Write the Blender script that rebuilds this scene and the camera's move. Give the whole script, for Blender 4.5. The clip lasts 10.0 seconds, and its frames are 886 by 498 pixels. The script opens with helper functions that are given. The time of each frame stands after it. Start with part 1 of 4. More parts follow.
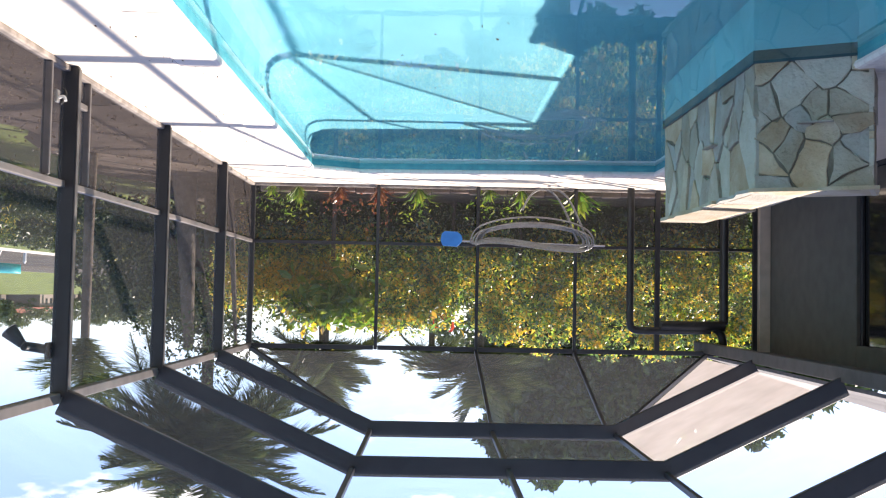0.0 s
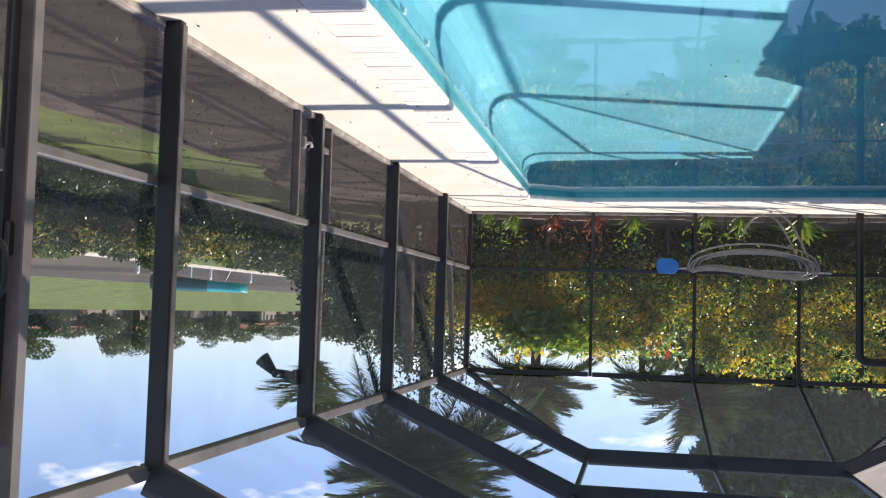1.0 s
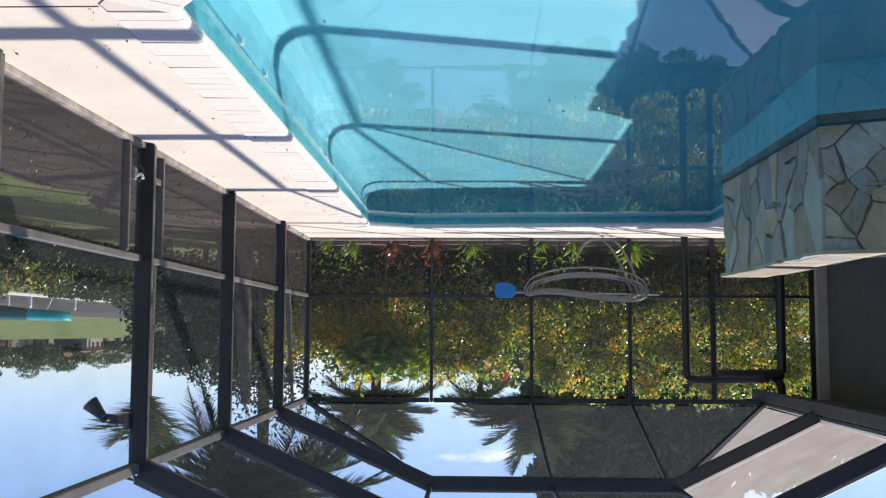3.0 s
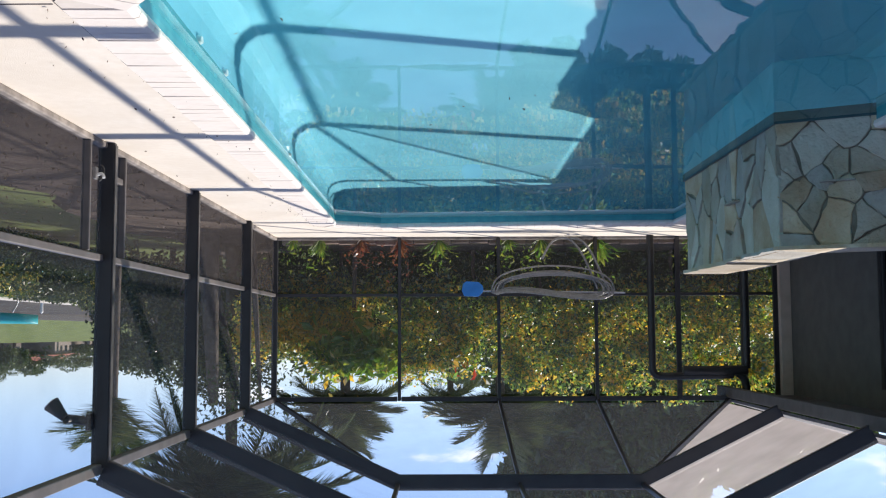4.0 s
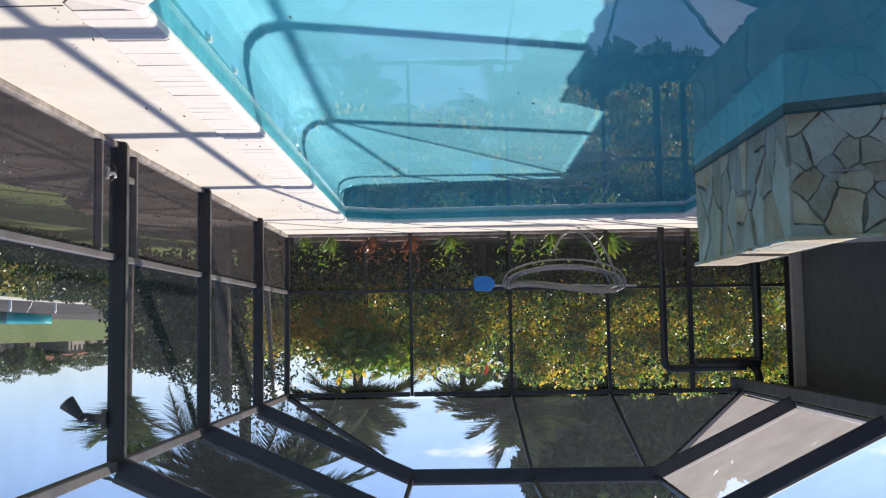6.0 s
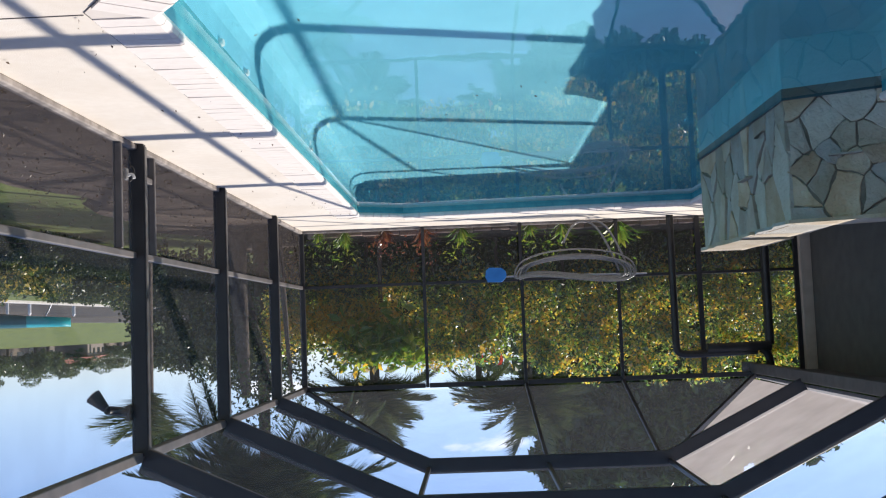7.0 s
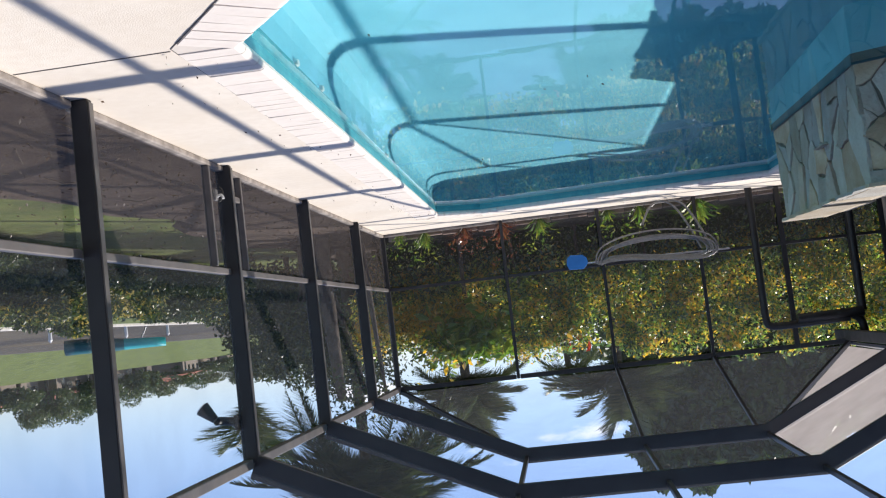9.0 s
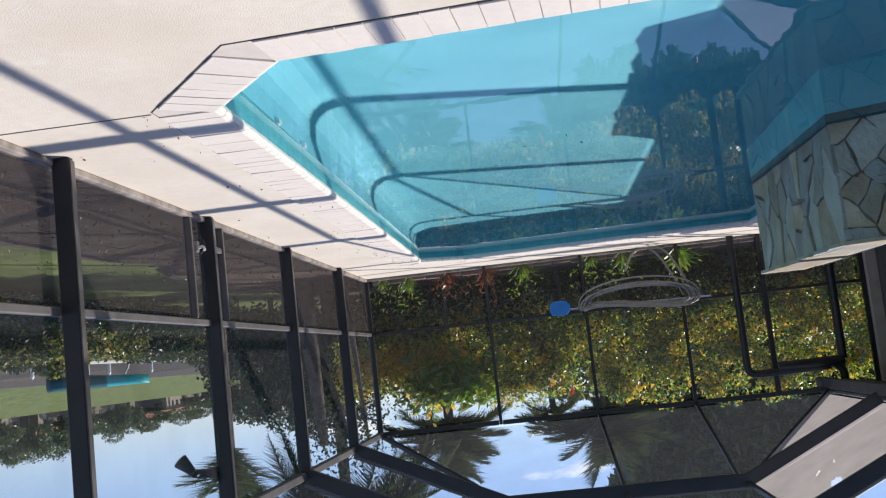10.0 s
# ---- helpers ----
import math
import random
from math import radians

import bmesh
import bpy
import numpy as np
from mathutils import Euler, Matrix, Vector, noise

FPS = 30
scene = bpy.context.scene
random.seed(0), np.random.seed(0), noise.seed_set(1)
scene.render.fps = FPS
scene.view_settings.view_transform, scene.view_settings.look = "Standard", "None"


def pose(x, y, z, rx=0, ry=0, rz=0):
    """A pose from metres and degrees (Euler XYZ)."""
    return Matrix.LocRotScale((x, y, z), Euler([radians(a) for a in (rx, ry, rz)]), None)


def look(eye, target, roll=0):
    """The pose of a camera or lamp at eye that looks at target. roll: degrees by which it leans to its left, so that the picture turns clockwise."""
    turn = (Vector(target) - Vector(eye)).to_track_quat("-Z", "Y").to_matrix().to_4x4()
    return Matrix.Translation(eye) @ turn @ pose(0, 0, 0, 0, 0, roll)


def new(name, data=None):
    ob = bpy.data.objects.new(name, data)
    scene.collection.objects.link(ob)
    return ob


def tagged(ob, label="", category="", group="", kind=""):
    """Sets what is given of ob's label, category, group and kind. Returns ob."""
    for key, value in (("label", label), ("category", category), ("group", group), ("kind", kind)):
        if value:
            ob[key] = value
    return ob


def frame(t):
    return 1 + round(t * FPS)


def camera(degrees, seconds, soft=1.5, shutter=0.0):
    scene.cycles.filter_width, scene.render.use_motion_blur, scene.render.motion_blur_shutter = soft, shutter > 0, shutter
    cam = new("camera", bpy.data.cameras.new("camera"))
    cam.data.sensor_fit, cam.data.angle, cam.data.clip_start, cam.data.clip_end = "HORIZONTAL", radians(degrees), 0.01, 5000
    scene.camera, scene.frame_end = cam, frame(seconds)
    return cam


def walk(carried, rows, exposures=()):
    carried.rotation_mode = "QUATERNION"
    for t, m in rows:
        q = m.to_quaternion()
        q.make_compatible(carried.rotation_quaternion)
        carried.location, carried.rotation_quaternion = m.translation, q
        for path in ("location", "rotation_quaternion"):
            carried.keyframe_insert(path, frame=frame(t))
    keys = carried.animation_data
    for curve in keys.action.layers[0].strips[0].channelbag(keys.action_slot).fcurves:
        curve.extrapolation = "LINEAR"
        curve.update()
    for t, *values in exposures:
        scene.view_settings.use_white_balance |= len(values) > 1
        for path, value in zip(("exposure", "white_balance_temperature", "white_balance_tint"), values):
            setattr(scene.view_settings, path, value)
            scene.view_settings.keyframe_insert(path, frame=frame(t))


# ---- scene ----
cam = camera(47.7, 10.0, soft=1.2)
PATH = [
    (0, (0.09, 0.506, 1.642), (0.072, 2.504, 1.55), 181.11),
    (0.2, (0.15, 0.419, 1.602), (0.256, 2.414, 1.506), 181.41),
    (0.5, (0.22, 0.317, 1.555), (0.471, 2.299, 1.455), 181.77),
    (1, (0.24, 0.287, 1.532), (0.625, 2.245, 1.412), 181.65),
    (1.5, (0.26, 0.22, 1.532), (0.688, 2.168, 1.386), 180.93),
    (2, (0.289, 0.281, 1.526), (0.672, 2.237, 1.36), 180.61),
    (2.5, (0.309, 0.351, 1.472), (0.541, 2.331, 1.302), 180.6),
    (3, (0.301, 0.389, 1.426), (0.363, 2.381, 1.261), 180.26),
    (3.2, (0.26, 0.369, 1.44), (0.285, 2.362, 1.275), 179.95),
    (4.3, (0.232, 0.356, 1.449), (0.234, 2.349, 1.283), 179.76),
    (4.5, (0.23, 0.354, 1.45), (0.229, 2.348, 1.284), 179.74),
    (5, (0.229, 0.365, 1.448), (0.239, 2.358, 1.285), 179.6),
    (5.5, (0.238, 0.379, 1.441), (0.258, 2.372, 1.282), 179.36),
    (7, (0.194, 0.12, 1.499), (0.25, 2.114, 1.352), 177.81),
    (7.5, (0.169, 0.007, 1.525), (0.254, 2, 1.388), 176.29),
    (8, (0.181, -0.028, 1.53), (0.307, 1.964, 1.41), 174.47),
    (8.5, (0.218, -0.062, 1.538), (0.391, 1.928, 1.441), 172.49),
    (9, (0.209, -0.08, 1.502), (0.421, 1.903, 1.354), 173.4),
    (9.5, (0.17, -0.118, 1.432), (0.423, 1.851, 1.188), 174.97),
    (10, (0.134, -0.133, 1.378), (0.312, 1.847, 1.161), 173.77),
]
EXPOSURES = [(0.0, 1.45, 7100, 16), (0.5, 1.03, 7050, 14), (1.0, 0.78, 6800, 12.5), (1.6, 0.58, 6600, 11), (2.2, 0.55, 6500, 11), (3.0, 0.62, 6500, 11.5), (9.2, 0.60, 6500, 12), (10.0, 0.38, 6450, 12)]
walk(cam, [(t, look(eye, target, roll)) for t, eye, target, roll in PATH], EXPOSURES)

# ---- world and sun ----
SUN = Vector((0.86, -0.85, -1.0))
world = bpy.data.worlds.new("sky")
scene.world = world
world.use_nodes = True
wt = world.node_tree
wn, wl = wt.nodes, wt.links
back = wn["Background"]
sky = wn.new("ShaderNodeTexSky")
sky.sky_type, sky.sun_disc = "NISHITA", False
sky.sun_elevation = math.atan2(1.0, math.hypot(SUN.x, SUN.y))
sky.sun_rotation = math.atan2(-SUN.x, -SUN.y)
sky.air_density, sky.dust_density, sky.ozone_density = 0.8, 0.15, 4.0
tc = wn.new("ShaderNodeTexCoord")
stretch = wn.new("ShaderNodeMapping")
stretch.inputs["Scale"].default_value = (5.0, 5.0, 14.0)
puffs = wn.new("ShaderNodeTexNoise")
puffs.inputs["Scale"].default_value, puffs.inputs["Detail"].default_value = 1.6, 6.0
ramp = wn.new("ShaderNodeValToRGB")
ramp.color_ramp.elements[0].position, ramp.color_ramp.elements[1].position = 0.60, 0.70
cloud = wn.new("ShaderNodeMix")
cloud.data_type = "RGBA"
cloud.inputs["B"].default_value = (9.5, 9.6, 9.8, 1)
wl.new(tc.outputs["Generated"], stretch.inputs["Vector"])
wl.new(stretch.outputs[0], puffs.inputs["Vector"])
wl.new(puffs.outputs[0], ramp.inputs[0])
wl.new(ramp.outputs[0], cloud.inputs["Factor"])
blue = wn.new("ShaderNodeMix")
blue.data_type, blue.blend_type = "RGBA", "MULTIPLY"
blue.inputs["Factor"].default_value = 1.0
blue.inputs["B"].default_value = (1.03, 0.97, 1.05, 1)
wl.new(sky.outputs[0], blue.inputs["A"])
wl.new(blue.outputs["Result"], cloud.inputs["A"])
wl.new(cloud.outputs["Result"], back.inputs[0])
back.inputs[1].default_value = 0.115
sun = new("sun", bpy.data.lights.new("sun", "SUN"))
sun.data.energy, sun.data.angle, sun.data.color = 4.7, radians(0.55), (1.0, 0.95, 0.86)
sun.matrix_world = look((0, 0, 30), Vector((0, 0, 30)) + SUN)


# ---- materials ----
def material(name, a, b=None, rough=0.7, metal=0.0, scale=6.0, bump=0.0, bump_scale=60.0, rand=None, spec=0.5, c=None, c_scale=1.2, spread=(0.72, 1.22), tones=None):
    """Two tones mixed by noise, a third by larger stains (on the lawn: painted shade), fine relief; rand: 'object' or
    'island' varies the tone.
    """
    m = bpy.data.materials.new(name)
    m.use_nodes = True
    n, l = m.node_tree.nodes, m.node_tree.links
    p = n["Principled BSDF"]
    p.inputs["Roughness"].default_value, p.inputs["Metallic"].default_value = rough, metal
    p.inputs["Specular IOR Level"].default_value = spec
    b = b or tuple(0.8 * v for v in a)
    where = n.new("ShaderNodeTexCoord")
    t = n.new("ShaderNodeTexNoise")
    t.inputs["Scale"].default_value, t.inputs["Detail"].default_value = scale, 6.0
    l.new(where.outputs["Object"], t.inputs["Vector"])
    r = n.new("ShaderNodeValToRGB")
    r.color_ramp.elements[0].position, r.color_ramp.elements[1].position = 0.35, 0.65
    r.color_ramp.elements[0].color, r.color_ramp.elements[1].color = (*a, 1), (*b, 1)
    l.new(t.outputs[0], r.inputs[0])
    out = r.outputs[0]
    if c:
        t2 = n.new("ShaderNodeTexNoise")
        t2.inputs["Scale"].default_value, t2.inputs["Detail"].default_value = c_scale, 4.0
        l.new(where.outputs["Object"], t2.inputs["Vector"])
        r2 = n.new("ShaderNodeMapRange")
        r2.inputs[1].default_value, r2.inputs[2].default_value = 0.45, 0.72
        l.new(t2.outputs[0], r2.inputs[0])
        mx = n.new("ShaderNodeMix")
        mx.data_type = "RGBA"
        l.new(r2.outputs[0], mx.inputs["Factor"])
        l.new(out, mx.inputs["A"])
        mx.inputs["B"].default_value = (*c, 1)
        out = mx.outputs["Result"]
    if rand:
        src = n.new("ShaderNodeObjectInfo") if rand == "object" else n.new("ShaderNodeNewGeometry")
        hv = n.new("ShaderNodeHueSaturation")
        mr = n.new("ShaderNodeMapRange")
        mr.inputs[3].default_value, mr.inputs[4].default_value = spread
        l.new(src.outputs["Random" if rand == "object" else "Random Per Island"], mr.inputs[0])
        l.new(mr.outputs[0], hv.inputs["Value"])
        if tones:
            pick = n.new("ShaderNodeValToRGB")
            pick.color_ramp.interpolation = "CONSTANT"
            for i, tone in enumerate(tones):
                e = pick.color_ramp.elements[i] if i < 2 else pick.color_ramp.elements.new(i / len(tones))
                e.position, e.color = i / len(tones), (*tone, 1)
            l.new(src.outputs["Random"], pick.inputs[0])
            hue = n.new("ShaderNodeMix")
            hue.data_type = "RGBA"
            hue.inputs["Factor"].default_value = 0.55
            l.new(out, hue.inputs["A"])
            l.new(pick.outputs[0], hue.inputs["B"])
            out = hue.outputs["Result"]
        l.new(out, hv.inputs["Color"])
        out = hv.outputs[0]
    l.new(out, p.inputs["Base Color"])
    if bump:
        t3 = n.new("ShaderNodeTexNoise")
        t3.inputs["Scale"].default_value, t3.inputs["Detail"].default_value = bump_scale, 5.0
        l.new(where.outputs["Object"], t3.inputs["Vector"])
        bp = n.new("ShaderNodeBump")
        bp.inputs["Strength"].default_value, bp.inputs["Distance"].default_value = bump, 0.02
        l.new(t3.outputs[0], bp.inputs["Height"])
        l.new(bp.outputs[0], p.inputs["Normal"])
    return m


def leaf_material(name, stops, through_share=0.45, gloss=0.05):
    """Leaves whose tone differs from leaf to leaf; part of the light passes through them."""
    m = bpy.data.materials.new(name)
    m.use_nodes = True
    n, l = m.node_tree.nodes, m.node_tree.links
    n.remove(n["Principled BSDF"])
    g = n.new("ShaderNodeNewGeometry")
    r = n.new("ShaderNodeValToRGB")
    for i, (pos, col) in enumerate(stops):
        e = r.color_ramp.elements[i] if i < 2 else r.color_ramp.elements.new(pos)
        e.position, e.color = pos, (*col, 1)
    w = n.new("ShaderNodeTexCoord")
    patch = n.new("ShaderNodeTexNoise")
    patch.inputs["Scale"].default_value, patch.inputs["Detail"].default_value = 1.5, 3.0
    l.new(w.outputs["Object"], patch.inputs["Vector"])
    shift = n.new("ShaderNodeMapRange")
    shift.inputs[1].default_value, shift.inputs[2].default_value = 0.3, 0.7
    shift.inputs[3].default_value, shift.inputs[4].default_value = -0.22, 0.38
    l.new(patch.outputs[0], shift.inputs[0])
    add = n.new("ShaderNodeMath")
    add.use_clamp = True
    l.new(g.outputs["Random Per Island"], add.inputs[0])
    l.new(shift.outputs[0], add.inputs[1])
    l.new(add.outputs[0], r.inputs[0])
    d, t, s, mx, mx2 = (n.new("ShaderNode" + k) for k in ("BsdfDiffuse", "BsdfTranslucent", "BsdfGlossy", "MixShader", "MixShader"))
    l.new(r.outputs[0], d.inputs[0])
    l.new(r.outputs[0], t.inputs[0])
    s.inputs["Roughness"].default_value = 0.33
    s.inputs["Color"].default_value = (0.9, 0.9, 0.9, 1)
    mx.inputs[0].default_value, mx2.inputs[0].default_value = through_share, gloss
    l.new(d.outputs[0], mx.inputs[1])
    l.new(t.outputs[0], mx.inputs[2])
    l.new(mx.outputs[0], mx2.inputs[1])
    l.new(s.outputs[0], mx2.inputs[2])
    l.new(mx2.outputs[0], n["Material Output"].inputs[0])
    return m


def screen_material(name, colour, cover, translucent=0.3):
    """Woven insect mesh: part open, part thread, with light dust stains."""
    m = bpy.data.materials.new(name)
    m.use_nodes = True
    n, l = m.node_tree.nodes, m.node_tree.links
    n.remove(n["Principled BSDF"])
    o, d, t, mx, mt = (n.new("ShaderNode" + k) for k in ("BsdfTransparent", "BsdfDiffuse", "BsdfTranslucent", "MixShader", "MixShader"))
    w = n.new("ShaderNodeTexCoord")
    ns = n.new("ShaderNodeTexNoise")
    ns.inputs["Scale"].default_value = 2.5
    mr = n.new("ShaderNodeMapRange")
    mr.inputs[1].default_value, mr.inputs[2].default_value = 0.3, 0.7
    mr.inputs[3].default_value, mr.inputs[4].default_value = cover * 0.9, min(1.0, cover * 1.1)
    l.new(w.outputs["Object"], ns.inputs["Vector"])
    l.new(ns.outputs[0], mr.inputs[0])
    l.new(mr.outputs[0], mx.inputs[0])
    d.inputs[0].default_value = t.inputs[0].default_value = (*colour, 1)
    mt.inputs[0].default_value = translucent
    l.new(d.outputs[0], mt.inputs[1])
    l.new(t.outputs[0], mt.inputs[2])
    l.new(o.outputs[0], mx.inputs[1])
    l.new(mt.outputs[0], mx.inputs[2])
    l.new(mx.outputs[0], n["Material Output"].inputs[0])
    return m


M = {}
M["deck"] = material("cream_pool_deck", (0.86, 0.785, 0.69), (0.81, 0.73, 0.63), 0.85, scale=14, bump=0.2, bump_scale=120, c=(0.76, 0.67, 0.56), c_scale=0.9)
M["joint"] = material("dark_joint", (0.16, 0.14, 0.13), rough=0.9)
M["coping"] = material("pinkish_white_brick", (0.88, 0.81, 0.74), (0.84, 0.76, 0.69), 0.8, scale=18, bump=0.12, bump_scale=90, rand="object", spread=(0.99, 1.008))
M["bed"] = material("coping_mortar", (0.76, 0.69, 0.62), (0.70, 0.63, 0.56), 0.9, scale=12)
M["plaster"] = material("aqua_pool_plaster", (0.235, 0.585, 0.70), (0.20, 0.53, 0.65), 0.8, scale=1.6, c=(0.17, 0.475, 0.585), c_scale=0.7)
M["tile"] = material("teal_waterline_tile", (0.10, 0.42, 0.46), (0.07, 0.33, 0.38), 0.25, scale=9)
M["tile_dark"] = material("dark_waterline_tile", (0.02, 0.05, 0.06), (0.03, 0.07, 0.08), 0.3, scale=8)
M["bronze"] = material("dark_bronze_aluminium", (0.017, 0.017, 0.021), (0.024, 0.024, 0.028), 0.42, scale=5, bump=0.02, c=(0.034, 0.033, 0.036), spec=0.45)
# lighter copy of the bronze: sunlight on the posts' pool-side faces
M["sunned"] = material("sunlit_bronze_face", (0.085, 0.078, 0.075), (0.05, 0.046, 0.045), 0.4, scale=9, c=(0.14, 0.125, 0.115), c_scale=4)
# bronze for rails and door frame, sun reflection put into a lighter tone
M["rail"] = material("sun_lightened_bronze", (0.135, 0.12, 0.115), (0.095, 0.086, 0.084), 0.5, scale=7, c=(0.19, 0.165, 0.155))
M["curb"] = material("weathered_curb", (0.42, 0.37, 0.33), (0.22, 0.19, 0.17), 0.8, scale=9, bump=0.3, c=(0.14, 0.12, 0.11), c_scale=3)
# one mesh in several tones: sunlit haze is put into the thread colour
M["mesh"] = screen_material("charcoal_insect_screen", (0.125, 0.128, 0.132), 0.28, 0.4)
M["mesh_end"] = screen_material("end_wall_insect_screen", (0.08, 0.082, 0.082), 0.25, 0.4)
M["mesh_roof"] = screen_material("sunlit_roof_screen", (0.125, 0.128, 0.136), 0.29, 0.45)
# lower panels: browner thread with more cover
M["mesh_low"] = screen_material("dense_brownish_insect_screen", (0.115, 0.10, 0.092), 0.52, 0.4)
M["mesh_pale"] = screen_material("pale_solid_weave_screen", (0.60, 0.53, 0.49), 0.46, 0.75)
M["steel"] = material("grey_steel", (0.5, 0.5, 0.52), rough=0.35, metal=0.9)
M["white"] = material("white_paint", (0.8, 0.8, 0.78), (0.7, 0.69, 0.66), 0.5)
M["black"] = material("black_plastic", (0.012, 0.012, 0.013), (0.02, 0.02, 0.02), 0.45)
M["blue"] = material("blue_plastic", (0.03, 0.22, 0.62), (0.02, 0.17, 0.52), 0.4)
M["hose"] = material("pale_grey_hose", (0.30, 0.29, 0.28), (0.22, 0.21, 0.20), 0.3, scale=30)
M["stucco"] = material("olive_grey_stucco", (0.10, 0.097, 0.085), (0.08, 0.077, 0.068), 0.9, scale=5, bump=0.3, bump_scale=70)
M["beige"] = material("beige_trim", (0.52, 0.44, 0.36), (0.44, 0.37, 0.30), 0.7)
M["soffit"] = material("brown_soffit", (0.09, 0.08, 0.075), (0.06, 0.055, 0.05), 0.7)
M["roof"] = material("grey_roof_shingle", (0.22, 0.20, 0.19), (0.15, 0.14, 0.135), 0.9, scale=20, bump=0.4, rand="object")
M["glass"] = material("dark_door_glass", (0.01, 0.011, 0.012), rough=0.06, spec=0.8)
M["stone"] = material("flagstone", (0.57, 0.52, 0.41), (0.40, 0.31, 0.20), 0.75, scale=4.5, bump=0.9, bump_scale=26, rand="object", c=(0.25, 0.12, 0.05), c_scale=2.6, spread=(0.75, 1.2), tones=((0.54, 0.47, 0.34), (0.40, 0.27, 0.15), (0.60, 0.56, 0.46), (0.36, 0.33, 0.28), (0.48, 0.36, 0.22)))
M["stone_pale"] = material("pale_flagstone", (0.47, 0.455, 0.41), (0.35, 0.31, 0.24), 0.75, scale=5, bump=0.9, bump_scale=26, rand="object", c=(0.26, 0.19, 0.11), c_scale=2.4, spread=(0.75, 1.2), tones=((0.50, 0.48, 0.42), (0.40, 0.34, 0.23), (0.52, 0.48, 0.38), (0.30, 0.27, 0.22), (0.44, 0.34, 0.20)))
M["mortar"] = material("grey_mortar", (0.24, 0.22, 0.17), (0.15, 0.135, 0.10), 0.95, bump=0.4)
# dark third tone paints dappled tree shade onto the grass
M["grass"] = material("lawn", (0.095, 0.14, 0.022), (0.16, 0.19, 0.04), 0.95, scale=2.2, bump=0.9, bump_scale=14, c=(0.04, 0.062, 0.014), c_scale=0.7)
M["mulch"] = material("brown_mulch", (0.075, 0.048, 0.036), (0.045, 0.030, 0.024), 0.95, scale=12, bump=0.8, bump_scale=30, c=(0.13, 0.095, 0.075), c_scale=2)
M["canal"] = material("canal_water", (0.14, 0.118, 0.085), (0.055, 0.05, 0.045), 0.6, scale=0.06, bump=0.25, bump_scale=2.2, spec=0.03)
M["concrete"] = material("pale_concrete", (0.62, 0.58, 0.53), (0.5, 0.46, 0.42), 0.9, scale=3)
M["bark"] = material("grey_brown_bark", (0.16, 0.125, 0.10), (0.09, 0.07, 0.055), 0.95, scale=8, bump=0.9, bump_scale=22)
M["brick"] = material("pink_edging_block", (0.46, 0.32, 0.26), (0.36, 0.25, 0.20), 0.9, scale=10, rand="object")
# darker copy of the teal cover, for its half in shade
M["teal_shaded"] = material("shaded_teal_boat_cover", (0.012, 0.13, 0.15), (0.01, 0.10, 0.12), 0.5)
M["teal"] = material("teal_boat_cover", (0.02, 0.42, 0.46), (0.015, 0.34, 0.39), 0.5)
M["terracotta"] = material("terracotta_roof", (0.42, 0.17, 0.11), (0.33, 0.13, 0.09), 0.9, scale=2)
M["roof_pale"] = material("pale_roof", (0.6, 0.58, 0.56), (0.5, 0.48, 0.46), 0.8)
M["far_wall"] = material("far_cream_wall", (0.27, 0.22, 0.18), (0.19, 0.155, 0.13), 0.9)
M["far_glass"] = material("far_window", (0.03, 0.035, 0.04), rough=0.2)
M["hedge"] = leaf_material("hedge_leaves", [(0.0, (0.035, 0.075, 0.014)), (1.0, (0.95, 0.58, 0.04)), (0.45, (0.12, 0.26, 0.035)), (0.68, (0.44, 0.66, 0.08)), (0.86, (0.93, 0.74, 0.10))], 0.76, 0.16)
# sunlight on the hedge's left end, put into golden leaf tones
M["gold"] = leaf_material("sunlit_gold_hedge_leaves", [(0.0, (0.30, 0.34, 0.05)), (1.0, (0.95, 0.56, 0.04)), (0.5, (0.75, 0.62, 0.08))], 0.6, 0.12)
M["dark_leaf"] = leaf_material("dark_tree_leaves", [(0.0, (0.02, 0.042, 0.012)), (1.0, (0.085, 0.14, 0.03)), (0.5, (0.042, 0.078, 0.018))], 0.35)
# bush tones include sunlit yellow tips; the next material is a shaded copy
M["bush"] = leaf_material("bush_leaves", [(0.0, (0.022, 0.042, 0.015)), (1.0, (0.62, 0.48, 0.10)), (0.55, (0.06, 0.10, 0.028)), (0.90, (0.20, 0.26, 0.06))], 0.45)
M["shade_bush"] = leaf_material("shaded_bush_leaves", [(0.0, (0.018, 0.034, 0.014)), (1.0, (0.12, 0.15, 0.05)), (0.6, (0.045, 0.07, 0.024))], 0.3)
M["palm"] = leaf_material("palm_leaflets", [(0.0, (0.03, 0.05, 0.018)), (1.0, (0.13, 0.15, 0.05)), (0.5, (0.06, 0.09, 0.025))], 0.35)
M["bright"] = leaf_material("bright_green_leaves", [(0.0, (0.10, 0.24, 0.02)), (1.0, (0.38, 0.42, 0.05)), (0.5, (0.18, 0.32, 0.03))], 0.5)
M["rust"] = leaf_material("rusty_bromeliad_leaves", [(0.0, (0.22, 0.05, 0.03)), (1.0, (0.36, 0.16, 0.05)), (0.5, (0.28, 0.09, 0.04))], 0.4)
M["flower"] = leaf_material("red_petals", [(0.0, (0.62, 0.03, 0.02)), (1.0, (0.75, 0.10, 0.04))], 0.4)
M["litter"] = leaf_material("dry_leaves", [(0.0, (0.10, 0.05, 0.03)), (1.0, (0.26, 0.19, 0.13)), (0.5, (0.13, 0.08, 0.05))], 0.2)
